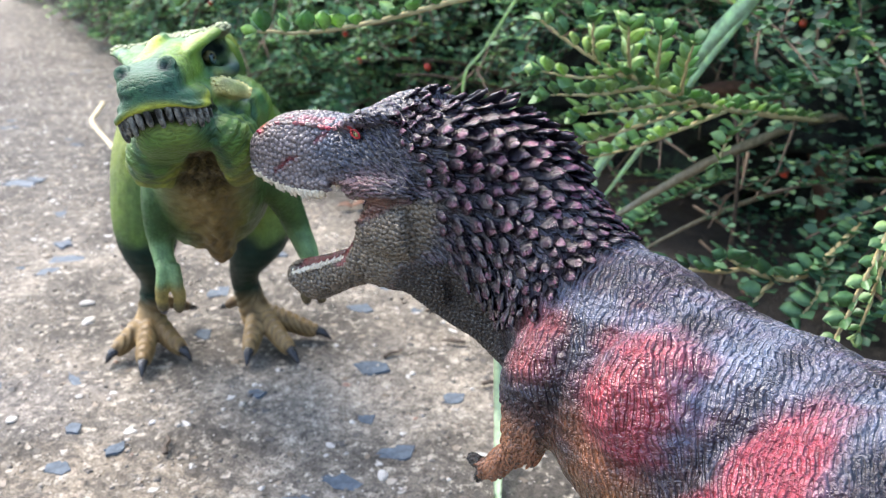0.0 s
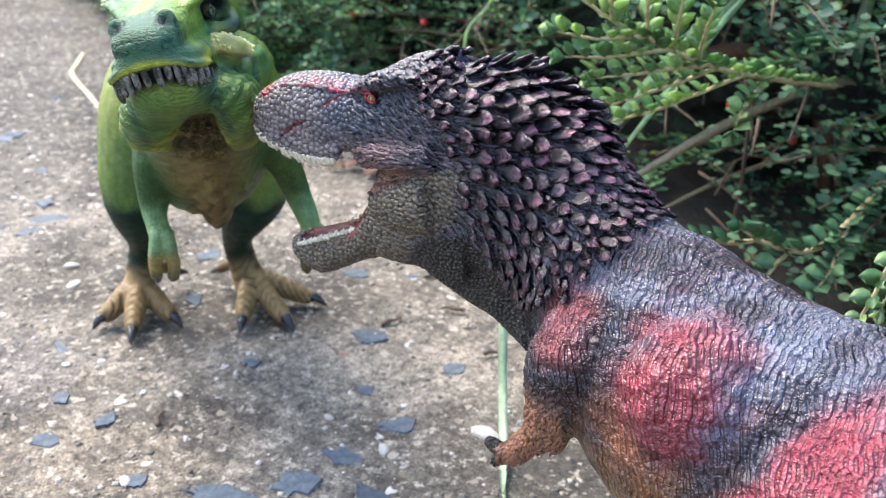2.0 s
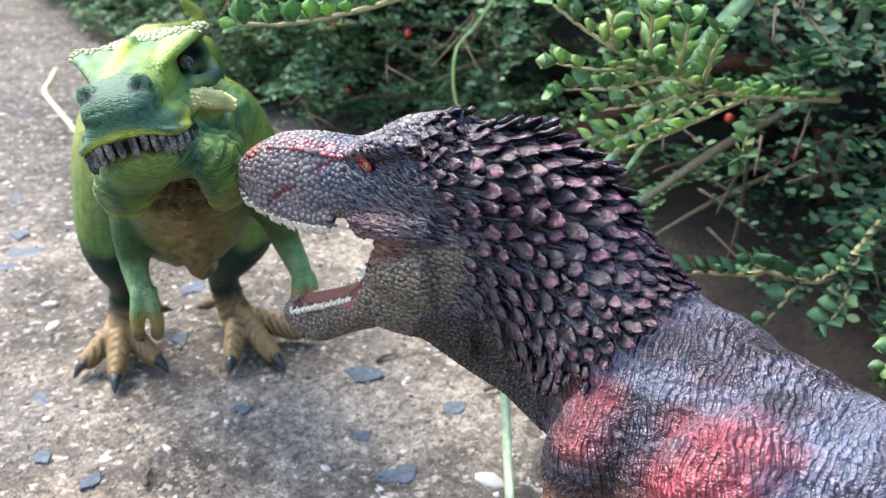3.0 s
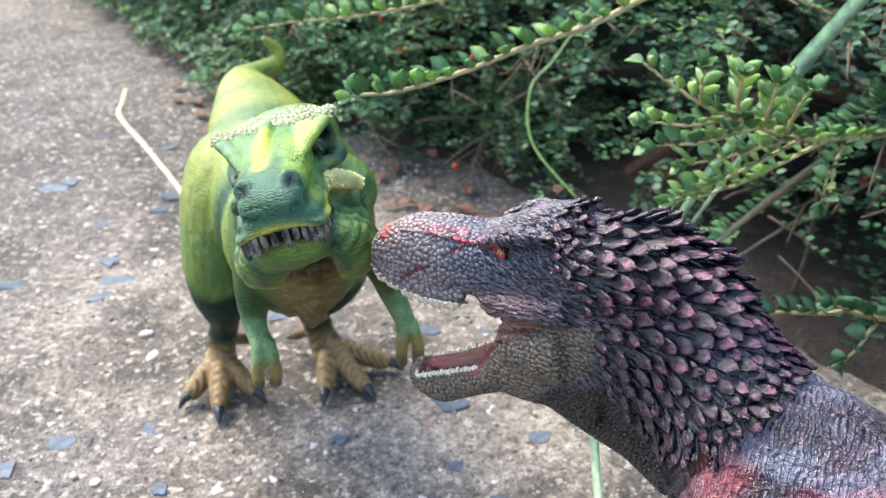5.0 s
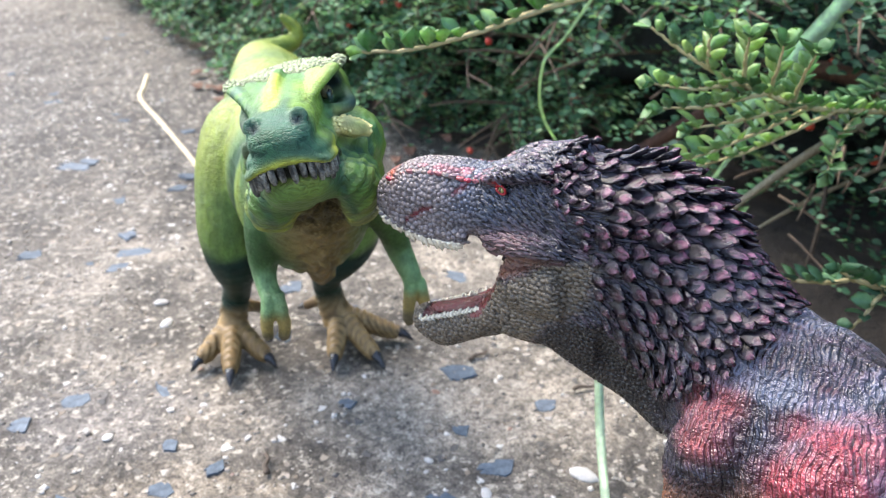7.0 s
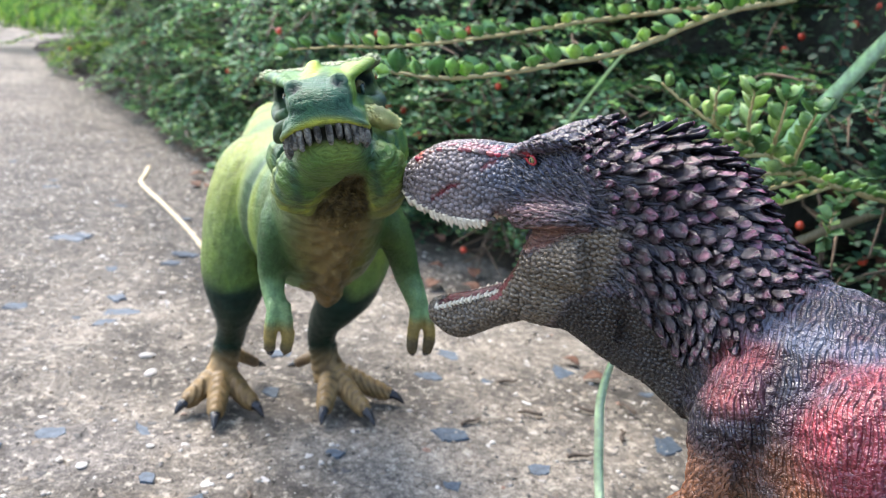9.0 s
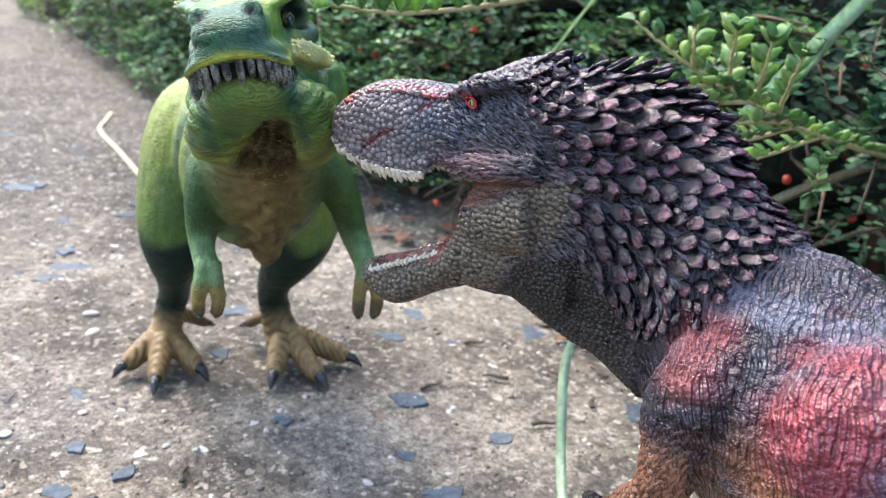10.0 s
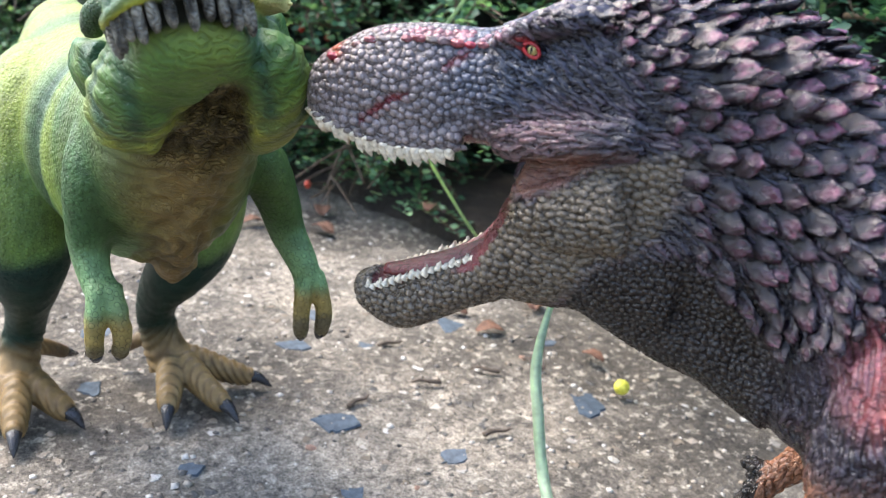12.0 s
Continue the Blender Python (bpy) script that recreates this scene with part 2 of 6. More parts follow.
M_HEDGE_SHADE = hedge_shade_skin()
M_TOY, M_HIDE, M_GLOSS, M_CONCRETE, M_SOIL = toy_paint("painted_vinyl", False), toy_paint("painted_hide", True), gloss_paint(), concrete(), soil()
M_SLATE = stone("blue_grey_slate", [(0.0, (0.03, 0.048, 0.07)), (0.5, (0.052, 0.078, 0.108)), (1.0, (0.085, 0.11, 0.14))], 0.75)
M_PEBBLE = stone("pebble_stone", [(0.0, (0.5, 0.46, 0.39)), (0.25, (0.66, 0.63, 0.57)), (0.45, (0.36, 0.29, 0.22)), (0.75, (0.22, 0.21, 0.2)), (0.95, (0.38, 0.23, 0.17))], 0.7)
M_QUARTZ = stone("white_quartz", [(0.0, (0.62, 0.58, 0.53)), (1.0, (0.78, 0.75, 0.71))], 0.6)
M_GRAIN = grains("gravel_grains", [(0.0, (0.4, 0.36, 0.3)), (0.3, (0.22, 0.19, 0.155)), (0.5, (0.09, 0.085, 0.08)), (0.7, (0.28, 0.225, 0.17)), (0.92, (0.58, 0.55, 0.5))])
M_LEAF = leaf_skin("shrub_leaf", [(0.0, (0.013, 0.044, 0.03)), (0.5, (0.038, 0.108, 0.068)), (0.85, (0.088, 0.19, 0.115)), (1.0, (0.2, 0.33, 0.16))], False, 0.45)
# the shrub leaf again in a brighter green, for two of the shrubs
M_LEAF_BRIGHTER = leaf_skin("brighter_shrub_leaf", [(0.0, (0.036, 0.1, 0.062)), (0.5, (0.1, 0.23, 0.135)), (0.85, (0.2, 0.36, 0.2)), (1.0, (0.36, 0.5, 0.25))], False, 0.42)
M_LEAF_PALE = leaf_skin("pale_shrub_leaf", [(0.0, (0.025, 0.07, 0.026)), (0.4, (0.065, 0.15, 0.042)), (0.8, (0.14, 0.25, 0.06)), (1.0, (0.28, 0.36, 0.1))], False, 0.5)
M_LEAF_NEAR = leaf_skin("young_leaf", [(0.0, (0.075, 0.175, 0.075)), (0.5, (0.16, 0.31, 0.125)), (1.0, (0.34, 0.46, 0.2))], True, 0.28, 0.6)
M_GRASS = leaf_skin("grass_blade", [(0.0, (0.40, 0.53, 0.38)), (1.0, (0.48, 0.6, 0.45))], True, 0.45)
M_STRAW = bark("dry_straw", (0.30, 0.24, 0.15), (0.62, 0.53, 0.36))
M_DRYLEAF = bark("dry_leaf", (0.075, 0.036, 0.024), (0.2, 0.095, 0.058))
M_WALL = bark("added_wall", (0.19, 0.18, 0.17), (0.31, 0.3, 0.285))
M_BARK = bark("dark_bark", (0.03, 0.022, 0.016), (0.10, 0.07, 0.05))
M_TWIG = bark("shrub_twig", (0.045, 0.03, 0.02), (0.14, 0.095, 0.06))
M_YOUNG = bark("young_twig", (0.30, 0.24, 0.10), (0.50, 0.42, 0.22))
M_BERRY = stone("berry_skin", [(0.0, (0.42, 0.035, 0.02)), (1.0, (0.6, 0.09, 0.04))], 0.35)
M_LIME = stone("lime_yellow_berry", [(0.0, (0.62, 0.62, 0.05)), (1.0, (0.7, 0.66, 0.08))], 0.4)


# ---- mesh helpers ----
def mesh_of(name, verts, faces, material, smooth=True):
    me = bpy.data.meshes.new(name)
    me.from_pydata([tuple(map(float, v)) for v in verts], [], [tuple(map(int, f)) for f in faces])
    me.materials.append(material)
    if smooth:
        me.polygons.foreach_set("use_smooth", [True] * len(me.polygons))
    me.update()
    return me


def part(name, me, parent, label=""):
    ob = new(name, me)
    ob.parent = parent
    return tagged(ob, label)


def catmull(rows, steps):
    """A smooth line through rows of numbers."""
    p = np.array(rows, float)
    p = np.vstack([2 * p[0] - p[1], p, 2 * p[-1] - p[-2]])
    out = []
    for i in range(1, len(p) - 2):
        for k in range(steps):
            t = k / steps
            a, b, c, d = p[i - 1 : i + 3]
            out.append(0.5 * (2 * b + (c - a) * t + (2 * a - 5 * b + 4 * c - d) * t * t + (3 * b - a - 3 * c + d) * t**3))
    out.append(p[-2])
    return np.array(out)


def tube(rows, up=(0, 0, 1), ring=20, steps=4, power=2.0, flat=False):
    """A closed loft. rows: x, y, z, half-width, half-height. flat: the rings stand upright across the x axis."""
    p = catmull(rows, steps)
    mid, w, h = p[:, :3], np.maximum(p[:, 3], 1e-5), np.maximum(p[:, 4], 1e-5)
    tan = np.gradient(mid, axis=0)
    tan /= np.linalg.norm(tan, axis=1)[:, None] + 1e-9
    if flat:
        side, over = np.tile([0.0, 1, 0], (len(p), 1)), np.tile([0.0, 0, 1], (len(p), 1))
    else:
        side = np.cross(np.array(up, float), tan)
        side /= np.linalg.norm(side, axis=1)[:, None] + 1e-9
        over = np.cross(tan, side)
    a = np.linspace(0, 2 * np.pi, ring, endpoint=False)
    c, s = (np.sign(f) * np.abs(f) ** (2 / power) for f in (np.cos(a), np.sin(a)))
    v = mid[:, None] + side[:, None] * (w[:, None] * c)[..., None] + over[:, None] * (h[:, None] * s)[..., None]
    verts = np.vstack([v.reshape(-1, 3), mid[:1] - tan[:1] * 0.35 * min(w[0], h[0]), mid[-1:] + tan[-1:] * 0.35 * min(w[-1], h[-1])])
    n, faces = len(p), []
    for i in range(n - 1):
        for j in range(ring):
            k = (j + 1) % ring
            faces.append((i * ring + j, i * ring + k, (i + 1) * ring + k, (i + 1) * ring + j))
    for j in range(ring):
        k = (j + 1) % ring
        faces.append((n * ring, k, j))
        faces.append((n * ring + 1, (n - 1) * ring + j, (n - 1) * ring + k))
    return verts, faces


def ball(at, r, squash=(1, 1, 1), ring=12):
    x, y, z = at
    rows = [(x, y, z + r * squash[2] * math.cos(t), r * squash[0] * math.sin(t), r * squash[1] * math.sin(t)) for t in np.linspace(0.15, math.pi - 0.15, 7)]
    return tube(rows, (0, 1, 0), ring, 2)


def joined(pieces):
    verts, faces, n = [], [], 0
    for v, f in pieces:
        verts.append(np.asarray(v, float))
        faces += [tuple(i + n for i in face) for face in f]
        n += len(v)
    return np.vstack(verts), faces


def fused(pieces, voxel, relax=3):
    """All pieces melted into one closed skin, in the pieces' units. Returns vertices, faces and normals."""
    v, f = joined(pieces)
    me = bpy.data.meshes.new("raw")
    me.from_pydata(v.tolist(), [], f)
    ob = new("raw", me)
    m = ob.modifiers.new("melt", "REMESH")
    m.mode, m.voxel_size, m.adaptivity = "VOXEL", voxel, 0.0
    s = ob.modifiers.new("relax", "SMOOTH")
    s.iterations, s.factor = relax, 0.5
    got = bpy.data.meshes.new_from_object(ob.evaluated_get(bpy.context.evaluated_depsgraph_get()))
    n = len(got.vertices)
    co, no = np.empty(n * 3), np.empty(n * 3)
    got.vertices.foreach_get("co", co)
    got.vertices.foreach_get("normal", no)
    quads = np.empty(len(got.loops), int)
    got.loops.foreach_get("vertex_index", quads)
    starts = np.empty(len(got.polygons), int)
    got.polygons.foreach_get("loop_start", starts)
    faces = [tuple(q) for q in np.split(quads, starts[1:])]
    bpy.data.objects.remove(ob)
    return co.reshape(-1, 3), faces, no.reshape(-1, 3)


WAVES = np.random.RandomState(7).normal(size=(10, 3))
SHIFT = np.random.RandomState(8).uniform(0, 6.28, 10)


def ripple(p, size):
    """A smooth random field from about -1 to 1, with blobs of that size."""
    return np.sin(p @ WAVES.T * (2.2 / size) + SHIFT).sum(1) / 3.2


def step(x, a, b):
    t = np.clip((x - a) / (b - a), 0, 1)
    return t * t * (3 - 2 * t)


def lay(base, mask, colour):
    """Brush a colour over the paint where the mask says."""
    m = np.clip(mask, 0, 1)[:, None]
    return base * (1 - m) + np.array(colour) * m


def figure(name, layers, label, skin):
    """A toy figure as one mesh. layers: vertices in mm, faces, paint, relief, finish (0 matt, 1 glossy, 2 glossy and faceted)."""
    verts = np.vstack([l[0] for l in layers]) * 0.001
    faces, slots, n = [], [], 0
    for v, f, *_, slot in layers:
        faces += [tuple(int(i) + n for i in face) for face in f]
        slots += [slot] * len(f)
        n += len(v)
    me = bpy.data.meshes.new(name)
    me.from_pydata(verts.tolist(), [], faces)
    me.materials.append(skin)
    me.materials.append(M_GLOSS)
    me.polygons.foreach_set("material_index", [min(k, 1) for k in slots])
    me.polygons.foreach_set("use_smooth", [k < 2 for k in slots])
    for key, k in (("paint", 2), ("relief", 3)):
        data = np.vstack([np.broadcast_to(np.asarray(l[k], float), (len(l[0]), 3)) for l in layers])
        layer = me.color_attributes.new(key, "FLOAT_COLOR", "POINT")
        layer.data.foreach_set("color", np.c_[np.clip(data, 0, 1), np.ones(len(data))].ravel())
    me.update()
    return tagged(new(name, me), label, "dinosaur figure")


def turned(pieces, m):
    """Pieces moved by a 4 x 4 matrix."""
    a = np.array(m)
    return [(np.asarray(v) @ a[:3, :3].T + a[:3, 3], f) for v, f in pieces]


def cone(base, tip, r, ring=7, bend=(0, 0, 0)):
    b, t = np.array(base, float), np.array(tip, float)
    mid = (b + t) / 2 + np.array(bend)
    axis = t - b
    up = (0, 0, 1) if abs(axis[2]) < 0.8 * np.linalg.norm(axis) else (1, 0, 0)
    rows = [(*b, r, r), (*(0.5 * (b + mid)), r * 0.95, r * 0.95), (*mid, r * 0.75, r * 0.75), (*(0.4 * mid + 0.6 * t), r * 0.42, r * 0.42), (*t, 0.05, 0.05)]
    return tube(rows, up, ring, 2)


# ---- hide details ----
def scattered(v, pool, gap, rng):
    """Vertices of the pool that keep a distance from one another."""
    pool = pool.copy()
    rng.shuffle(pool)
    cells, kept = {}, []
    key = np.floor(v[pool] / gap).astype(int)
    near = [(a, b, c) for a in (-1, 0, 1) for b in (-1, 0, 1) for c in (-1, 0, 1)]
    for i, (a, b, c) in zip(pool.tolist(), key.tolist()):
        p = v[i]
        free = True
        for da, db, dc in near:
            for q in cells.get((a + da, b + db, c + dc), ()):
                if (p[0] - q[0]) ** 2 + (p[1] - q[1]) ** 2 + (p[2] - q[2]) ** 2 < gap * gap:
                    free = False
                    break
            if not free:
                break
        if free:
            cells.setdefault((a, b, c), []).append(p)
            kept.append(i)
    return np.array(kept, int)


def unit(a):
    return a / (np.linalg.norm(a, axis=-1, keepdims=True) + 1e-9)


def strands(v, n, at, flow, long, wide, high, paint, rng, lift=0.12, tip=1.5):
    """Raised locks of moulded hair that lie along the flow. One lock is a bent, pointed ridge, paler at the tip and
    darker along its sides.
    """
    p, nn = v[at], unit(n[at])
    d = flow + rng.normal(size=flow.shape) * 0.07
    d = unit(d - nn * (d * nn).sum(1)[:, None])
    s = np.cross(nn, d)
    m = len(at)
    long = long * rng.uniform(0.7, 1.3, m)
    wide = wide * rng.uniform(0.75, 1.3, m)
    sway = rng.normal(size=m) * 0.4
    rows, cols = [], []
    shade = rng.uniform(0.8, 1.2, m)[:, None]
    for t, w, h in ((0.0, 0.25, -0.2), (0.22, 0.9, 0.75), (0.5, 1.0, 1.0), (0.78, 0.7, 0.95), (1.0, 0.06, 0.55)):
        mid = p + d * (long * (t - 0.3))[:, None] + s * (sway * np.sin(3.1 * t) * long * 0.35)[:, None] + nn * (lift * long * max(t - 0.45, 0) ** 1.5)[:, None]
        for side, up in ((-1, -0.35), (0, 1.0), (1, -0.35)):
            rows.append(mid + s * (wide * w * side)[:, None] + nn * (high * (h * up if up > 0 else up)))
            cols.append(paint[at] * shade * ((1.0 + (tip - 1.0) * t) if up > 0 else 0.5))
    verts = np.stack(rows, 1).reshape(-1, 3)
    tint = np.stack(cols, 1).reshape(-1, 3)
    quads = np.array([(3 * a + b, 3 * a + b + 1, 3 * a + b + 4, 3 * a + b + 3) for a in range(4) for b in (0, 1)])
    faces = (quads[None] + 15 * np.arange(m)[:, None, None]).reshape(-1, 4)
    return verts, faces.tolist(), tint, (0, 0, 0), 1


def scales(v, n, at, size, high, paint, rng, stretch=1.15):
    """Rounded pebble scales on the skin, darker round the rim."""
    p, nn = v[at], unit(n[at])
    d = np.tile([1.0, 0.1, 0.2], (len(at), 1)) + rng.normal(size=(len(at), 3)) * 0.25
    d = unit(d - nn * (d * nn).sum(1)[:, None])
    s = np.cross(nn, d)
    r = size * rng.uniform(0.8, 1.15, len(at))
    rows, cols = [p + nn * high], [paint[at] * rng.uniform(0.85, 1.2, (len(at), 1))]
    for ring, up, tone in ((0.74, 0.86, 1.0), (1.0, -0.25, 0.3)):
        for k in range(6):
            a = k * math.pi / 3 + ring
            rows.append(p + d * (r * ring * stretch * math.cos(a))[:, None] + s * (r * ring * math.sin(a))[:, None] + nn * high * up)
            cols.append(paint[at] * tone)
    verts = np.stack(rows, 1).reshape(-1, 3)
    tint = np.stack(cols, 1).reshape(-1, 3)
    tris = [(0, 1 + k, 1 + (k + 1) % 6) for k in range(6)]
    tris += [(1 + k, 7 + k, 7 + (k + 1) % 6) for k in range(6)] + [(1 + k, 7 + (k + 1) % 6, 1 + (k + 1) % 6) for k in range(6)]
    faces = (np.array(tris)[None] + 13 * np.arange(len(at))[:, None, None]).reshape(-1, 3)
    return verts, faces.tolist(), tint, (0, 0, 0), 0


# ---- the feathered figure ----
def feathered_figure():
    turn_head = pose(69, 5, 0, 0, 0, 13.6)

    def in_head(p):
        q = p - np.array([69, 5, 0])
        c, s = math.cos(radians(13.6)), math.sin(radians(13.6))
        return q[:, 0] * c + q[:, 1] * s, -q[:, 0] * s + q[:, 1] * c, p[:, 2]

    torso = tube([
        (-185, 6, 74, 2, 2), (-150, 3, 77, 6, 7), (-115, 0, 79, 11, 13), (-80, 0, 79, 17, 22), (-52, 0, 77, 20.5, 26.5), (-30, 0, 78.5, 21.5, 29.5),
        (-13, 0, 79.6, 22.5, 30), (0, 0, 84, 21.5, 29), (12, -1, 89, 19.5, 26), (22, -3, 97, 17, 24), (32, -4, 105.5, 15, 24),
        (41, -2.5, 110.5, 14, 24), (50, 0, 114, 12.5, 22), (58, 2.5, 117, 10.5, 17), (62, 3.5, 118, 9, 12),
    ], flat=True, ring=36, steps=5, power=2.0)
    skull = tube([
        (36.0, 0, 116.3, 1.6, 2.2), (34.6, 0, 116.6, 4.0, 4.6), (31, 0, 117.4, 5.6, 6.7), (26, 0, 118.6, 6.4, 8.2), (18, 0, 119.2, 6.9, 9.1),
        (10, 0, 120.4, 7.4, 8.2), (4, 0, 121.2, 8.6, 9.6), (-3, 0, 121.8, 9.8, 11.2), (-12, 0, 121.5, 11.0, 13.5), (-22, 0, 119, 11.5, 15),
    ], flat=True, ring=36, steps=5, power=2.5)
    jaw = tube([
        (25.8, 0, 86.4, 2.4, 1.4), (24.2, 0, 85.8, 4.2, 3.0), (20, 0, 85.6, 5.2, 4.9), (16, 0, 86.4, 5.8, 5.6), (11, 0, 89.6, 6.5, 5.8),
        (7, 0, 92.4, 7.1, 6.0), (3.4, 0, 96.8, 7.9, 8.6), (1.6, 0, 100.6, 8.4, 11.4), (-1, 0, 101.8, 9.2, 12.6), (-4, 0, 102.4, 9.8, 13), (-12, 0, 104, 11, 14.5), (-22, 0, 105, 12, 18),
    ], flat=True, ring=36, steps=5, power=2.3)
    gullet = tube([(60, 3, 95, 7, 5), (52, 1, 94, 8, 8), (46, -1, 92.6, 9, 9.3), (40, -2, 91.3, 10, 9.3), (34, -3, 88.3, 11, 9.3), (27, -3, 86, 12, 9.5), (18, -2, 84, 12, 9)], flat=True, ring=24)
    cheek = [tube([(6.6, 6.6 * s, 115.6, 0.9, 1.2), (4.5, 7.6 * s, 115.0, 1.7, 2.2), (0, 8.9 * s, 115.4, 2.1, 2.7), (-6, 10.2 * s, 116.8, 2.2, 2.8), (-13, 11.2 * s, 118.4, 2.0, 2.6)]) for s in (1, -1)]
    cheek += [tube([(1, 8.2 * s, 105, 1.6, 3), (-5, 9.6 * s, 106, 2.6, 5), (-13, 11.2 * s, 108, 2.8, 5.5)]) for s in (1, -1)]
    brow = [tube([(7.5, 6.4 * s, 127.6, 1.0, 0.9), (3.5, 7.6 * s, 130.0, 1.5, 1.3), (-1, 8.0 * s, 131.6, 1.9, 1.6), (-6, 7.4 * s, 132.2, 1.6, 1.5)]) for s in (1, -1)]
    crown = [tube([(8, 0, 127.5, 4, 1.0), (2, 0, 130.2, 5, 1.6), (-5, 0, 133.2, 5.5, 2.5), (-12, 0, 134.5, 6, 3)])]
    lips = [tube([(34.4 - 2.6 * k, (2.6, 4.0)[k] * s if k < 2 else (4.5 + 0.2 * k) * s, 112.4 + 0.013 * (14.4 - 2.6 * k) ** 2, 1.1, 1.7) for k in range(10)], ring=12, steps=2) for s in (1, -1)]
    pieces = [torso, gullet, ball((-7, 13, 92), 14.5, (0.92, 0.78, 1.05), 20)] + turned([skull, jaw] + cheek + brow + crown + lips, turn_head)
    for s in (1, -1):
        pieces += [
            tube([(13, 10 * s, 99, 6.5, 8), (15.5, 15 * s, 92, 6.8, 7.8), (17, 16 * s, 84, 5.6, 6.6), (17, 16 * s, 76, 4.4, 5.4), (18, 16 * s, 70, 3.7, 4.4)], (1, 0, 0)),
            tube([(19, 16 * s, 70.5, 3.2, 3.4), (23, 15.5 * s, 65.5, 2.7, 2.8), (26.5, 15 * s, 61.5, 2.3, 2.4), (28.5, 14.5 * s, 59.5, 1.8, 1.8)], (0, 1, 0)),
            tube([(26, 15 * s, 62, 1.9, 1.9), (29.5, 15.5 * s, 62.5, 1.3, 1.3), (31.5, 15.5 * s, 63, 0.9, 0.9)], (0, 1, 0)),
            tube([(27, 14 * s, 61, 1.9, 1.9), (29.2, 13.5 * s, 58, 1.4, 1.4), (30.5, 13 * s, 55.5, 1.0, 1.0)], (0, 1, 0)),
            tube([(-54, 9 * s, 97, 8, 15), (-47, 14 * s, 88, 13, 22), (-40, 20 * s, 76, 12.5, 25), (-40, 24 * s, 57, 10, 18), (-42, 24 * s, 44, 8, 11), (-52, 23 * s, 32, 6, 8),
                  (-62, 23 * s, 20, 5, 6), (-60, 23 * s, 9, 5, 6), (-58, 23 * s, 4.2, 6, 7)], (1, 0, 0)),
        ]
        for ang in (-26, 0, 26):
            a = radians(ang)
            pieces.append(tube([(-60, 23 * s, 6, 4, 4), (-60 + 16 * math.cos(a), 23 * s + 16 * math.sin(a), 5, 3.6, 3.4), (-60 + 29 * math.cos(a), 23 * s + 29 * math.sin(a), 2.8, 2.2, 2.2)], steps=3))
    v, f, n = fused(pieces, 0.55)
    u, side, z = in_head(v)
    x = v[:, 0]
    # the hollow of the lower jaw
    hollow = step(u, 3.0, 6.0) * (1 - step(u, 21.0, 24.0)) * (1 - step(np.abs(side), 3.6, 4.8)) * (n[:, 2] > 0.35) * (z < 103)
    v[:, 2] -= 2.2 * hollow
    # eye sockets and the nostril dimples
    for s in (1, -1):
        d = np.hypot(u - 2.2, z - 127.4)
        v[:, 1] -= s * 1.0 * (1 - step(d, 1.2, 2.6)) * (side * s > 3)
        d = np.hypot(u - 31.6, z - 121.8)
        v[:, 1] -= s * 0.8 * (1 - step(d, 0.4, 1.3)) * (side * s > 2)
    # soft lumps of muscle and hide
    v += n * (0.35 * ripple(v, 9.0) * (x < 30))[:, None] + n * (0.22 * ripple(v, 3.4) * (x < 32))[:, None]

    r1, r2, r3 = ripple(v, 7.0), ripple(v, 2.6), ripple(v + 40, 15.0)
    # the back's bluish grey: airbrushed paint, lightened to carry the sky's sheen
    back = step(z + 4 * r3, 88, 103)
    paint = np.tile([0.03, 0.024, 0.036], (len(v), 1))
    paint = lay(paint, np.clip(0.5 + 0.7 * r1, 0, 1) * back, (0.125, 0.128, 0.17))
    paint = lay(paint, np.clip(0.2 + 0.6 * r2, 0, 1) * back * 0.5, (0.15, 0.1, 0.135))
    paint = lay(paint, np.clip(0.9 * r3 + 0.3 * r1, 0, 1) * back * 0.7, (0.14, 0.165, 0.225))
    belly = 1 - step(z + 3 * r1 + 0.15 * x, 70, 88)
    paint = lay(paint, belly * (x < 34), (0.20, 0.095, 0.045))
    paint = lay(paint, belly * np.clip(r1, 0, 1) * 0.7, (0.09, 0.05, 0.03))
    flank = np.hypot((x + 6 + 0.22 * (z - 95)) / 13.5, (z - 96) / 16.0) + 0.12 * r1 + 0.08 * r2
    paint = lay(paint, (1 - step(flank, 0.3, 1.2)) * step(v[:, 1], 8, 13), (0.33, 0.052, 0.07))
    paint = lay(paint, (1 - step(flank, 0.9, 1.7)) * step(91 - z + 0.5 * x + 2 * r1, 0, 12) * 0.85, (0.29, 0.1, 0.042))
    # dark band between shoulder and flank
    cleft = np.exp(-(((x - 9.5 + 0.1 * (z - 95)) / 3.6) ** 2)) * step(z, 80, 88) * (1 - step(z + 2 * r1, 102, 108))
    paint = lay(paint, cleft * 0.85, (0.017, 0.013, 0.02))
    shoulder = np.hypot((x - 16) / 8.0, (z - 98) / 8.5) + 0.15 * r1
    paint = lay(paint, (1 - step(shoulder, 0.2, 1.3)) * 0.8, (0.28, 0.062, 0.068))
    thigh = step(-14 - 0.5 * (z - 74) - x + 2.0 * r1, 0, 5) * (1 - step(-x + 1.5 * r1, 37, 44)) * step(z, 40, 56) * (1 - step(z + 2 * r1, 99, 107)) * step(v[:, 1], 6, 11)
    paint = lay(paint, thigh * 0.95, (0.28, 0.04, 0.06))
    paint = lay(paint, thigh * step(84 - z + 3 * r1, 0, 14) * 0.7, (0.26, 0.095, 0.05))
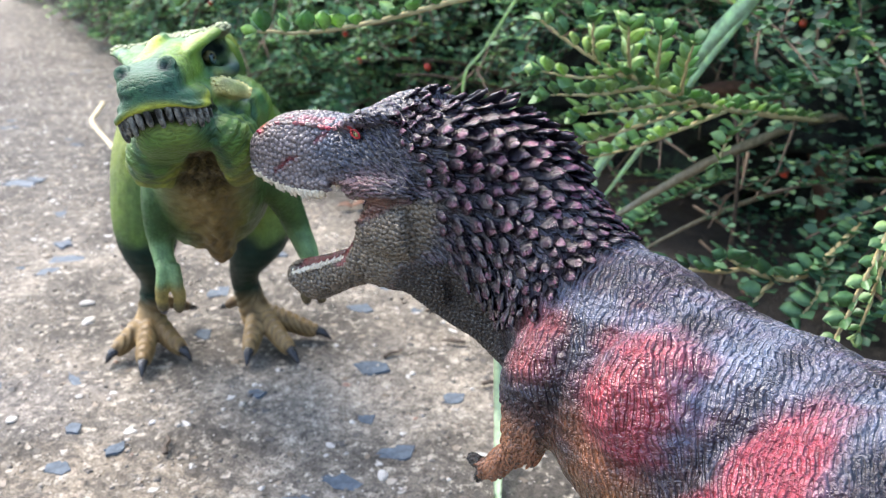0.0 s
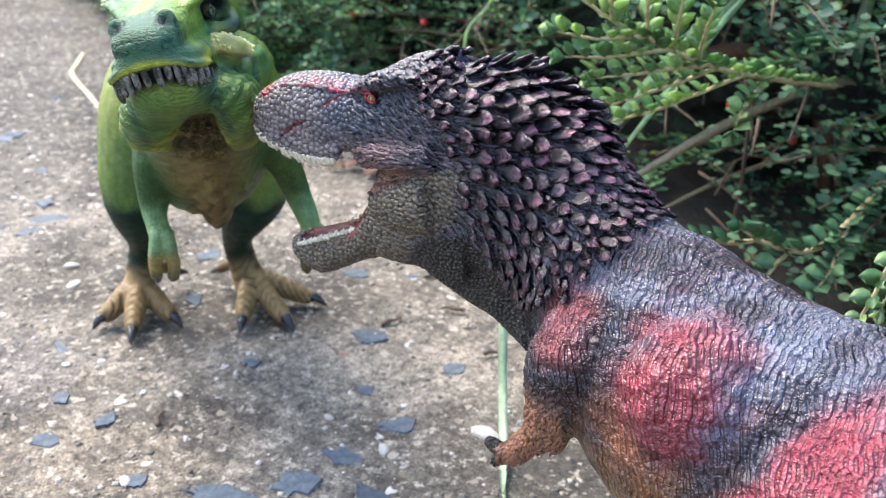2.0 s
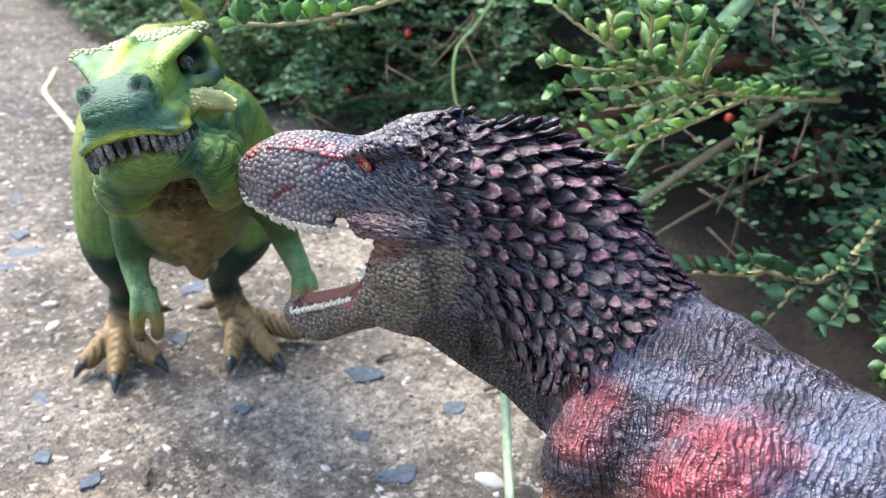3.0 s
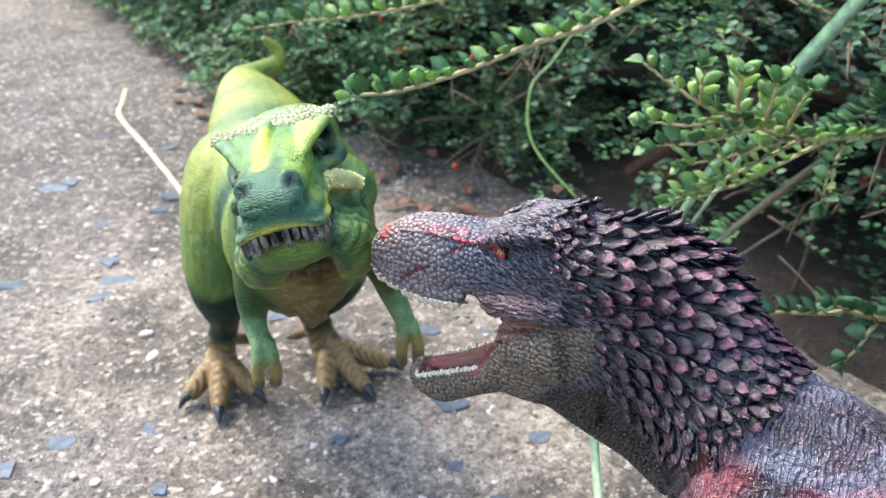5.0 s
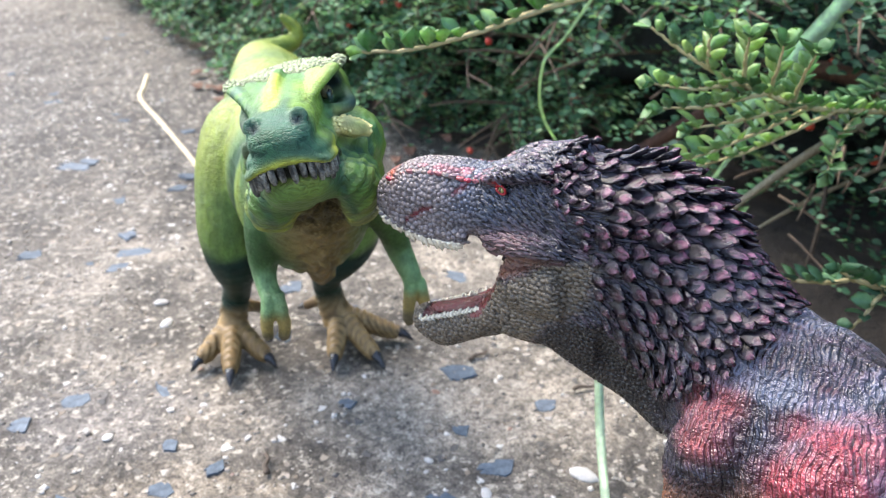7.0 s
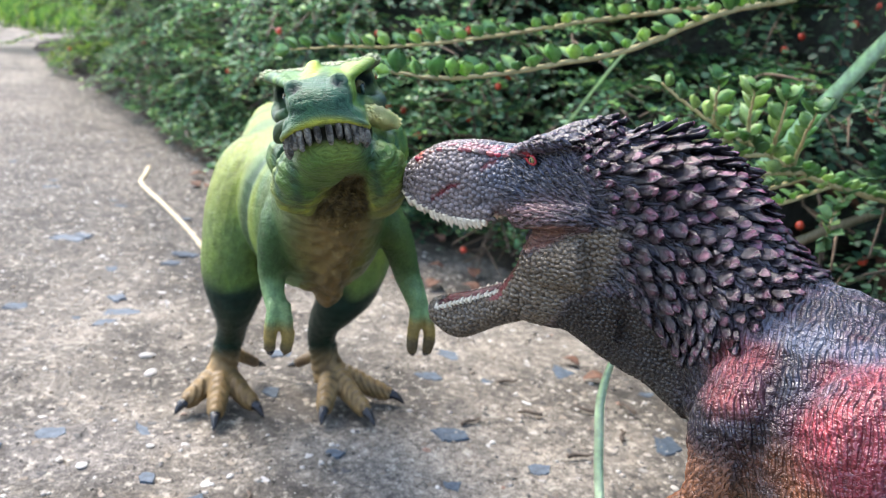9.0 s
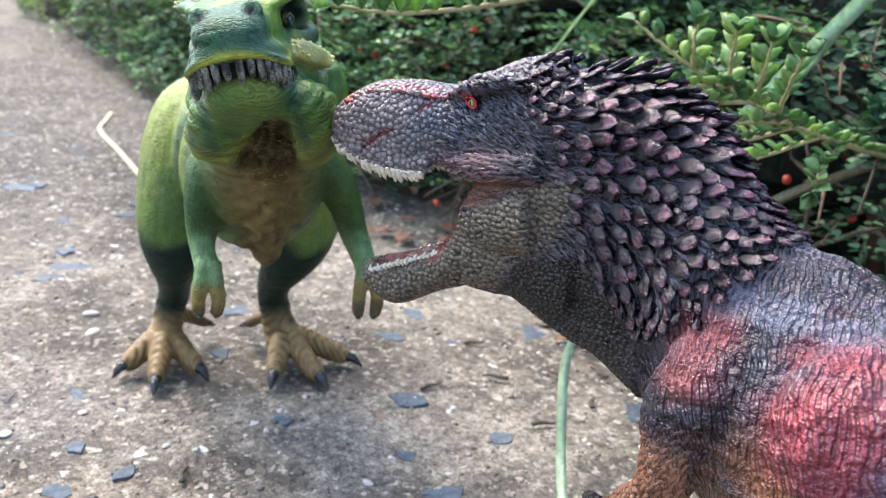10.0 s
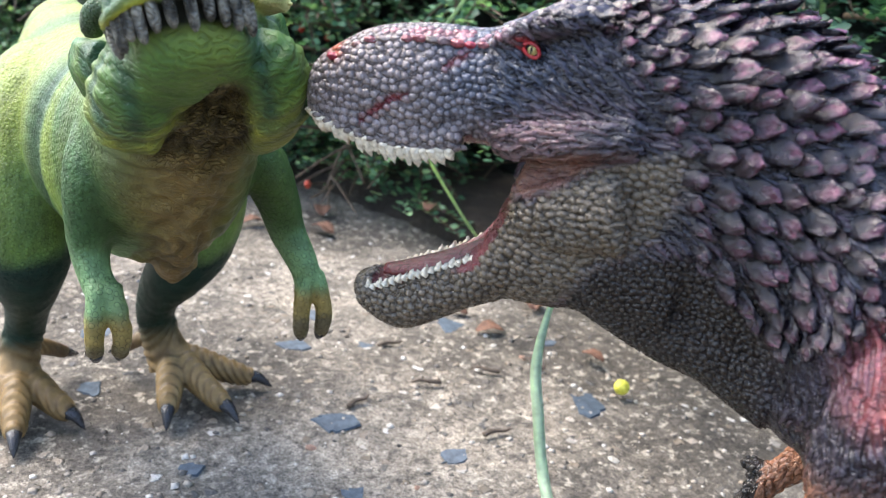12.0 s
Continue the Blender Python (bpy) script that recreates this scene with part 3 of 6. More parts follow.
    # dark purple behind the thigh, with the shadow there painted in
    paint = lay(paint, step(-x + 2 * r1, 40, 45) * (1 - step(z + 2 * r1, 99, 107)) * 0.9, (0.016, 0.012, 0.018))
    # dark line along the front edge of the thigh
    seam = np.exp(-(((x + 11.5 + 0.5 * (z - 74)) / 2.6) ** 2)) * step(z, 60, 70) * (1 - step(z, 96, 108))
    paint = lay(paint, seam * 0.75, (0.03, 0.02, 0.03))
    arm = (x > 13) & (z < 86) & (np.abs(v[:, 1]) > 9)
    paint = lay(paint, arm * step(-z, -86, -76), (0.26, 0.11, 0.06))
    paint = lay(paint, arm * (x > 28.3) * 1.0, (0.03, 0.025, 0.025))
    legs = 1 - step(z, 22, 40)
    paint = lay(paint, legs * (x < 0), (0.14, 0.08, 0.05))
    # the head: grey-brown pebbled snout and jaw, dark crown, pinkish cheek, brown throat
    neck = step(x + 0.25 * (z - 100), 24, 32)
    paint = lay(paint, neck, (0.027, 0.026, 0.044))
    paint = lay(paint, neck * np.clip(r2, 0, 1) * 0.6, (0.13, 0.075, 0.1))
    throat = step(x, 25, 34) * (1 - step(x - 59.5 + 0.8 * (z - 93.6) + 1.5 * r1, -2, 1.5)) * (1 - step(z + 1.5 * r1, 100, 106))
    paint = lay(paint, throat, (0.02, 0.014, 0.01))
    snout = step(u + 1.5 * r2, 4, 10) * step(z, 104, 108)
    paint = lay(paint, snout, (0.2, 0.168, 0.168))
    paint = lay(paint, snout * step(z + 1.5 * r2, 112, 120) * (1 - step(u + r1, 9, 20)), (0.05, 0.065, 0.1))
    paint = lay(paint, step(u, -6, 2) * (1 - step(u, 6, 10)) * step(z, 115, 119) * (1 - step(z, 126, 129)) * 0.8, (0.04, 0.055, 0.09))
    crease = 112.0 - 0.30 * (u - 4)
    jawz = step(u + 8 + 0.75 * (z - 93.6) + 1.8 * r1, -3, 2.5) * step(u, -24, -18) * (1 - step(z - crease + 5.2 - 3.4 * step(-u, 0, 13) + 0.8 * r1, -0.8, 0.8))
    paint = lay(paint, jawz * (z > 74) * (1 - throat), (0.108, 0.082, 0.054))
    cheeks = np.exp(-(((u - 0) / 6.5) ** 2 + ((z - crease - 3.4) / 3.2) ** 2))
    paint = lay(paint, cheeks * 1.0, (0.27, 0.15, 0.15))
    # the bare fold of skin behind the mouth, under the cheek
    cornerz = step(u, -15, -5) * (1 - step(u, 8, 10)) * step(z - crease + 5.6 - 4.4 * step(-u, 0, 13), -0.6, 0.6) * (1 - step(z - crease, -0.2, 0.9)) * (np.abs(side) > 4)
    paint = lay(paint, cornerz, (0.17, 0.075, 0.055))
    inside = step(u, 1.5, 3.5) * (((z > 86) & (z < 112) & (n[:, 2] > 0.2) & (np.abs(side) < 4.9 - 0.08 * np.maximum(u - 8, 0)) & (u < 23) & (z < 106)) | ((n[:, 2] < -0.55) & (z > 106) & (np.abs(side) < 5.4)))
    paint = lay(paint, inside * 1.0, (0.11, 0.014, 0.016))
    front = step(u, 2.0, 3.0) * (1 - step(u, 8.5, 10)) * (n[:, 0] > 0.12) * (np.abs(side) < 7.2) * (z < 112) * (z > 90)
    paint = lay(paint, front, (0.12, 0.015, 0.018))
    # red ridge over the snout, scars, red eye rim, dark mouth line
    ridge = step(z - (126.2 + 0.06 * (20 - u)), 0, 1.0) * step(u, 5, 8) * (np.abs(side) > 2.5) * step(r2, -0.5, 0.4)
    paint = lay(paint, ridge * 0.8, (0.34, 0.11, 0.13))
    paint = lay(paint, np.exp(-(((u - 31.5) / 1.6) ** 2 + ((z - 123) / 1.2) ** 2)), (0.5, 0.10, 0.05))
    paint = lay(paint, np.exp(-(((u - 4.3) / 0.9) ** 2 + ((z - 128.2) / 0.8) ** 2)) * (np.abs(side) > 3), (0.42, 0.03, 0.035))
    scarred = np.zeros(len(v))
    for cu, cz, lu, lz in ((24.6, 115.2, 2.6, 2.6), (22.6, 116.6, 2.6, 2.6), (20.9, 118.0, 2.2, 0.9), (12.6, 124.6, 2.4, 1.9)):
        along = ((u - cu) * lu - (z - cz) * lz) / math.hypot(lu, lz)
        across = ((u - cu) * lz + (z - cz) * lu) / math.hypot(lu, lz)
        scar = np.exp(-((across / 0.46) ** 2)) * (1 - step(np.abs(along), 0.8 * lu, 1.1 * lu)) * (side > 2)
        paint = lay(paint, scar, (0.24, 0.02, 0.03))
        v[:, 1] -= 0.25 * scar
        scarred += scar
    lip = np.exp(-(((z - (110.3 + 0.012 * (u - 20) ** 2)) / 0.7) ** 2)) * step(u, 9, 12)
    paint = lay(paint, lip * 0.8, (0.06, 0.03, 0.03))

    rng = np.random.RandomState(3)
    mouthy = np.clip(inside + front, 0, 1)
    pebbled = np.clip(snout + jawz + 0.9 * throat, 0, 1) * (1 - mouthy)
    relief = np.zeros((len(v), 3))
    relief[:, 0] = pebbled * 0.35
    ahead = step(x + 0.3 * (z - 100), 22, 32)
    relief[:, 1] = (1 - pebbled) * (1 - mouthy) * (1 - ahead)
    relief[:, 2] = (1 - pebbled) * (1 - mouthy) * ahead * (1 - 0.8 * cornerz)
    # the skin under hair and scales is darkened
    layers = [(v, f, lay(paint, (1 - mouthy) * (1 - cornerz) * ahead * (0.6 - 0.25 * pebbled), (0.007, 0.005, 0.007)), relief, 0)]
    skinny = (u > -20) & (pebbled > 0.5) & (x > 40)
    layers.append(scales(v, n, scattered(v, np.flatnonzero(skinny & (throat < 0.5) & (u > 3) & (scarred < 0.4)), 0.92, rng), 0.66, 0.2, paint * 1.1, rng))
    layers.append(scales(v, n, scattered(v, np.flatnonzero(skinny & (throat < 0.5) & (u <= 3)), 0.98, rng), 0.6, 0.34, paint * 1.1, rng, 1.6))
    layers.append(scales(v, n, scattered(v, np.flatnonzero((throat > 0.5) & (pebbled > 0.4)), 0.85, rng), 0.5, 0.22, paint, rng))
    # moulded hair: combed back over head and neck, falling down the flanks
    hairy = (cornerz < 0.4) & (pebbled < 0.5) & (mouthy < 0.3) & (x > -70) & (z > 26)
    on_neck = x + 0.3 * (z - 100) > 26
    face = (u > -13) & (x > 44)
    face_hair = scattered(v, np.flatnonzero(hairy & on_neck & face), 1.0, rng)
    face_way = np.tile([-1.0, 0.0, -0.12], (len(face_hair), 1))
    face_way[:, 2] += 0.5 * step(118 - z[face_hair], -2, 4) - 0.35 * step(z[face_hair] - 119, 0, 5)
    layers.append(strands(v, n, face_hair, face_way, 3.0, 0.46, 0.52, np.clip(paint * 0.55, 0.005, 1), rng, 0.06, 2.8))
    head_hair = scattered(v, np.flatnonzero(hairy & on_neck & ~face), 1.15, rng)
    fall = step(126 - z[head_hair] + 0.3 * (62 - x[head_hair]), 4, 46)[:, None]
    way = np.array([-1.0, 0.0, 0.05]) * (1 - fall) + np.array([-0.6, 0.0, -0.9]) * fall
    layers.append(strands(v, n, head_hair, way, 3.4, 0.52, 0.5, np.clip(paint * 0.45, 0.005, 1), rng, 0.10, 2.8))
    arm_hair = scattered(v, np.flatnonzero(hairy & arm & (x < 28.0)), 1.1, rng)
    layers.append(strands(v, n, arm_hair, np.tile([0.4, 0.0, -1.0], (len(arm_hair), 1)), 2.2, 0.5, 0.3, paint * 1.2, rng, 0.03, 1.2))

    jaw_hair = scattered(v, np.flatnonzero((jawz > 0.5) & (u < -1.5) & (throat < 0.5) & (mouthy < 0.3) & (cornerz < 0.4)), 1.15, rng)
    layers.append(strands(v, n, jaw_hair, np.tile([-1.0, 0.0, 0.25], (len(jaw_hair), 1)), 2.4, 0.42, 0.42, np.clip(paint * 0.9, 0.01, 1), rng, 0.05, 1.5))
    # feathers: overlapping spade-shaped plates that sweep back from the crown and down the neck
    low = np.interp(x, [14, 24, 27, 36, 43, 46, 49, 53, 62], [106, 102, 97.5, 97.5, 104, 110, 117, 125, 131])
    zone = (x > 13) & (x < 62) & (z > low + 1.2 * r2) & (z > 118 - 2.2 * (x - 12))
    pool = np.flatnonzero(zone)
    pool = pool[np.argsort(-(x[pool] + 0.35 * z[pool]) + rng.normal(size=len(pool)) * 0.25)]
    kept, cells = [], {}
    for i in pool.tolist():
        gap = 3.2 * np.interp(x[i], [20, 28, 50, 58], [0.86, 1.0, 1.0, 0.72]) * np.interp(z[i] - low[i], [0, 7], [0.8, 1.0])
        key = tuple(np.floor(v[i] / 4.0).astype(int).tolist())
        near = [q for da in (-1, 0, 1) for db in (-1, 0, 1) for dc in (-1, 0, 1) for q in cells.get((key[0] + da, key[1] + db, key[2] + dc), ())]
        if all((v[i][0] - q[0]) ** 2 + (v[i][1] - q[1]) ** 2 + (v[i][2] - q[2]) ** 2 > gap * gap for q in near):
            cells.setdefault(key, []).append(v[i])
            kept.append(i)
    plate_v, plate_f, plate_c, m = [], [], [], 0
    outline = [(0.0, 0.7), (0.25, 0.92), (0.5, 1.0), (0.68, 0.93), (0.84, 0.66), (0.95, 0.32), (1.0, 0.1)]
    profile = ((-1, 0.0), (-0.86, 0.26), (-0.4, 0.3), (0.05, 0.42), (0.45, 0.3), (0.86, 0.24), (1, 0.0), (0, -0.65))
    for i in kept:
        p, nn = v[i], n[i] / np.linalg.norm(n[i])
        fall = step(np.array([126 - z[i] + 0.25 * (60 - x[i])]), 4, 46)[0]
        flow = np.array([-1.0, 0.03 * np.sign(p[1]), 0.16]) * (1 - fall) + np.array([-0.62, 0, -1.0]) * fall
        flow += rng.normal(size=3) * 0.1
        flow -= nn * (flow @ nn)
        flow /= np.linalg.norm(flow)
        across = np.cross(nn, flow)
        small = np.interp(x[i], [20, 28, 50, 58], [0.8, 1.0, 1.0, 0.68]) * np.interp(z[i] - low[i], [0, 7], [0.78, 1.0])
        long = rng.uniform(4.4, 5.6) * (1.15 if z[i] > 124 else 1.0) * small
        wide = rng.uniform(1.5, 1.9) * small
        lift = rng.uniform(0.34, 0.52) * (1.35 if z[i] > 124 else 1.0) * np.interp(x[i], [48, 58], [1.0, 0.5])
        # plates darken down the neck: duller pink, and occlusion put into the tone
        tone, dish = rng.uniform(0.3, 1.05) * np.interp(z[i], [100, 122], [0.42, 0.9]), rng.uniform(-0.1, 0.3)
        warm = rng.uniform(0.85, 1.2)
        skew = rng.normal() * 0.35
        for t, wd in outline:
            centre = p - nn * 0.5 + flow * long * t + nn * (long * lift * t**1.4 + 0.5 * math.sin(t * 2.6)) + across * skew * t
            for k, hgt in profile:
                plate_v.append(centre + across * wide * wd * k + nn * (hgt - dish * (abs(k) < 0.1)) * (0.7 + 0.8 * t if t < 0.95 else 0.8) + rng.normal(size=3) * 0.16)
                # pink on the raised tips, near black at roots and edges
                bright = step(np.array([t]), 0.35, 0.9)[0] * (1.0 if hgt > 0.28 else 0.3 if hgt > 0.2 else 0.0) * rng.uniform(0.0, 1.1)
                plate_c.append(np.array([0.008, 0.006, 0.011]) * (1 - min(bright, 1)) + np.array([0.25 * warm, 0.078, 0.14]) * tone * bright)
        for a in range(6):
            for b in range(8):
                c = (b + 1) % 8
                plate_f.append((m + a * 8 + b, m + a * 8 + c, m + (a + 1) * 8 + c, m + (a + 1) * 8 + b))
        plate_f.append(tuple(range(m + 48, m + 56)))
        m += 56
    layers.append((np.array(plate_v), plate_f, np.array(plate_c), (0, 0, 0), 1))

    # scutes along the snout ridge
    hues = ((0.36, 0.035, 0.06), (0.27, 0.15, 0.14), (0.3, 0.07, 0.08), (0.22, 0.17, 0.155), (0.28, 0.09, 0.1), (0.16, 0.1, 0.11))
    for s in (1, -1):
        for k in range(14):
            uu = 31.5 - 1.85 * k
            zz = np.interp(uu, [4, 10, 18, 26, 31, 32], [128.8, 127.0, 126.9, 125.6, 122.9, 122.0])
            big = rng.uniform(0.68, 0.95)
            v2, f2 = joined(turned([ball((uu, 4.0 * s + 0.09 * s * (30 - uu), zz - 0.35), big, (1.3, 0.85, 0.62), 8)], turn_head))
            layers.append((v2 + rng.normal(size=v2.shape) * 0.07, f2, hues[rng.randint(6)], (0, 0, 0), 1))
    pieces = []
    for s in (1, -1):
        for k in range(14):
            uu = 33 - 1.75 * k
            pieces.append(ball((uu, s * (5.2 + 1.4 * (1 - math.exp(-k / 3)) + 0.0), 110.6 + 0.013 * (uu - 20) ** 2 + 0.6), 0.58, (1.3, 0.5, 0.7), 7))
    v2, f2 = joined(turned(pieces, turn_head))
    layers.append((v2, f2, (0.15, 0.125, 0.12), (0, 0, 0), 1))

    # teeth
    pieces = []
    for s in (1, -1):
        for k in range(19):
            uu = 34.8 - 1.25 * k
            half = (2.6, 3.9)[k] if k < 2 else 4.7 + 0.1 * k
            top = 111.0 + 0.013 * (uu - 20) ** 2
            big = 1.4 + 0.9 * math.sin(k * 2.1) ** 2 + 0.6 * (6 < k < 16)
            pieces.append(cone((uu, half * s, top + 0.2), (uu - 0.8, (half - 0.2) * s, top - big), 0.98, 6, (0.1, 0, -0.2)))
        pieces.append(tube([(34.6 - 2.3 * k, (2.9, 4.3)[k] * s if k < 2 else (4.6 + 0.17 * k) * s, 110.9 + 0.013 * (14.6 - 2.3 * k) ** 2, 0.55, 0.75) for k in range(10)], ring=8, steps=2))
        for k in range(18):
            uu = 24.3 - 1.02 * k
            half = (2.4, 3.6)[k] if k < 2 else 4.3 + 0.085 * k
            top = 87.2 + 0.52 * (24.4 - uu) + 0.1
            pieces.append(cone((uu, half * s, top - 1.0), (uu - 0.3, half * s, top - 0.1 + 0.7 * math.sin(k * 1.7) ** 2), 0.66, 6))
    v2, f2 = joined(turned(pieces, turn_head))
    layers.append((v2 + rng.normal(size=v2.shape) * 0.1, f2, (0.72, 0.65, 0.51), (0, 0, 0), 1))

    # tongue, eyes with red rims, claws
    v2, f2 = joined(turned([tube([(1, 0, 99, 4.2, 2.2), (6, 0, 95.5, 3.8, 1.8), (12, 0, 92.6, 3.4, 1.5), (18, 0, 90.2, 2.8, 1.2), (21.5, 0, 89.4, 1.6, 0.8)])], turn_head))
    layers.append((v2, f2, (0.12, 0.016, 0.018), (0, 0, 0), 1))
    for s in (1, -1):
        c = np.array([2.2, 8.0 * s, 127.4])
        v2, f2 = joined(turned([ball(c + (0, 0.25 * s, 0), 0.72, (1, 1, 1), 12)], turn_head))
        layers.append((v2, f2, (0.42, 0.36, 0.14), (0, 0, 0), 1))
        v2, f2 = joined(turned([ball(c + (0.1, 0.7 * s, 0), 0.4, (0.6, 0.9, 1.3), 10)], turn_head))
        layers.append((v2, f2, (0.01, 0.01, 0.01), (0, 0, 0), 1))
        rim = [(c[0] + 0.95 * math.cos(a) * (1.3 if math.cos(a) > 0 else 1), c[1] + 0.5 * s, c[2] + 0.85 * math.sin(a) + 0.35 * math.cos(a), 0.27, 0.27) for a in np.linspace(0.25, 6.1, 12)]
        v2, f2 = joined(turned([tube(rim, (0, 1, 0), 8, 2)], turn_head))
        layers.append((v2, f2, (0.38, 0.014, 0.02), (0, 0, 0), 1))
    claws = []
    for s in (1, -1):
        for ang in (-26, 0, 26):
            a = radians(ang)
            claws.append(cone((-60 + 28 * math.cos(a), 23 * s + 28 * math.sin(a), 3.2), (-60 + 36 * math.cos(a), 23 * s + 36 * math.sin(a), 0.6), 1.9))
    v2, f2 = joined(claws)
    layers.append((v2, f2, (0.02, 0.02, 0.022), (0, 0, 0), 1))
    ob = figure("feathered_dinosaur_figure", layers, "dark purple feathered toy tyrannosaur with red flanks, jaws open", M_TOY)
    ob.matrix_world = pose(0.045, 0.15, 0.0, 0, 0, 140)
    return ob


# ---- the green figure ----
def green_figure():
    head = pose(77.4, 1.0, 138.7, 0, 0, -7.6) @ pose(0, 0, 0, 14, 2, 0)
    inv = np.array(head.inverted())
    torso = tube([
        (-80, 1, 98.5, 10, 9.8), (-62, 2.6, 95.5, 14.8, 15.2), (-40, 5.0, 89.5, 21, 22), (-15, 6, 86, 23.5, 25), (10, 6.5, 86, 23, 24), (35, 7.5, 88.5, 21, 24),
        (54, 8, 92.5, 17.5, 22), (68, 8, 100.5, 15, 18), (80, 7.5, 108.5, 13, 12.5), (88, 7, 112, 11.5, 9), (94, 6.5, 114, 9, 7),
    ], flat=True, ring=36, steps=5, power=2.15)
    tail = tube([(-66, 3, 95.5, 12.4, 12.6), (-80, 1, 98, 9.8, 9.6), (-100, 2, 97, 6.8, 6.6), (-117, 10, 95.5, 5, 5), (-127, 18, 96, 4, 4), (-129, 20, 100.5, 3.2, 3.2), (-129, 16, 105, 2.5, 2.5), (-128, 13, 108, 1.2, 1.2)], steps=6)
    skull = tube([
        (37.8, 0, -4.4, 4.5, 2.0), (35.5, 0, -3.9, 6.6, 3.6), (31, 0, -3.6, 7.4, 4.4), (24, 0, -3.7, 7.8, 4.9), (16, 0, -4.2, 8.0, 5.3), (8, 0, -5.4, 8.2, 6.2),
        (0, 0, -7.5, 9.4, 7.6), (-10, 0, -9.5, 12.5, 9.0), (-24, 0, -14, 13, 10),
    ], flat=True, ring=36, steps=5, power=2.4)
    muzzle = tube([(38.3, 0, -6.2, 4.0, 1.3), (37, 0, -6.7, 6.6, 2.2), (34, 0, -7.8, 8.6, 3.0), (28, 0, -9.6, 9.6, 4.4), (20, 0, -11.4, 9.9, 5.0), (12, 0, -12.2, 10.0, 5.0), (2, 0, -12.5, 10.4, 5)], flat=True, ring=30, steps=4, power=2.3)
    jaw = tube([(36.0, 0.3, -14.6, 4.6, 2.6), (33, 0.4, -15.8, 7.6, 4.4), (25, 0.5, -18.6, 9.6, 6.4), (14, 1, -21, 11.8, 8.2), (3, 2, -24, 14, 10.5), (-10, 4, -25, 15.5, 12)], flat=True, ring=30, steps=4, power=2.3)
    gum = tube([(35.0, 0, -11.0, 4.5, 3.2), (33, 0, -11.6, 7.0, 4.6), (24, 0, -12.5, 7.9, 6), (12, 0, -13.5, 8.6, 6), (0, 0, -15, 10, 7)], flat=True, ring=24, steps=3)
    extras = []
    for s in (1, -1):
        extras += [
            tube([(21, 6.0 * s, -1.6, 1.2, 0.9), (14, 7.8 * s, -1.0, 1.7, 1.2), (8, 9.8 * s, -0.6, 2.0, 1.3), (3, 12.2 * s, -0.2, 2.0, 1.3), (-1, 13.4 * s, -0.4, 2.0, 1.4), (-5, 13.0 * s, -1.6, 2.2, 1.6)]),
            tube([(7.5, 9.2 * s, -8.4, 1.2, 1.2), (4.5, 11.2 * s, -10.0, 1.9, 1.7), (1, (12.4 + 0.5 * s) * s, -10.8, 2.3, 1.9), (-3, 12.4 * s, -9.8, 2.4, 2.2), (-6, 11.5 * s, -8.0, 1.8, 2.2)]),
            tube([(14, 9.4 * s, -10.4, 1.5, 1.3), (11.5, 11.6 * s, -12.0, 2.2 + 0.4 * s, 1.9 + 0.3 * s), (9.4, (13.4 + 1.0 * s) * s, -14.4, 2.6 + 0.7 * s, 1.7 + 0.5 * s), (8.2, (14.4 + 2.2 * s) * s, -16.0 - 0.3 * s, 2.0 + 0.6 * s, 1.2 + 0.4 * s)], power=2.8),
            ball((31.5, 5.0 * s, -0.2), 2.5, (1.2, 0.9, 0.8)),
            ball((-4.5, 9.0 * s, -6.5), 4.6, (1.0, 1.0, 1.1)),
            tube([(21, 4.0 * s, -2.2, 2.4, 1.0), (13, 5.6 * s, -1.5, 3.6, 1.2), (6, 8.0 * s, -1.0, 4.4, 1.3), (-2, 9.6 * s, -1.0, 4.4, 1.5)]),
            tube([(6, 12.6 * s, -20.5, 2.4, 3.4), (-3, 15.4 * s, -22.5, 3.0, 5), (-10, 15.5 * s, -25, 3.2, 6)]),
        ]
    extras.append(tube([(13, 0, -2.8, 6.5, 1.2), (8, 0, -2.4, 8.8, 1.4), (3, 0, -2.2, 11.4, 1.6), (-4, 0, -2.4, 12.8, 2.2), (-12, 0, -5.2, 12, 4)], power=3.0))
    extras.append(tube([(25, -1.5, 0.4, 1.0, 0.6), (17, -1.6, 0.9, 1.5, 0.9), (9, -1.4, 1.3, 1.6, 1.3), (1, -1.0, 1.0, 1.5, 1.1)]))
    def mouth_line(a):
        """The lip's curve round the snout, from one corner (-1) to the other (1)."""
        k = min(abs(a) * 1.3, 1.0)
        return 38.0 - 3.4 * k**2.4 - 15.0 * max(abs(a) - 0.55, 0) / 0.45, 9.6 * np.sign(a) * math.sin(k * 1.5708) ** 0.9, -7.0 - 8.0 * abs(a) ** 2.0

    lip = tube([(*mouth_line(a), 0.9, 0.9) for a in np.linspace(-1, 1, 17)], ring=10, steps=2)
    extras.append(lip)
    dewlap = tube([(80, 8, 101, 7, 5), (70, 9, 92, 6, 7), (56, 10, 80, 6, 9), (46, 11, 68, 4.5, 6), (42, 11, 63, 2.5, 2.5)], ring=18)
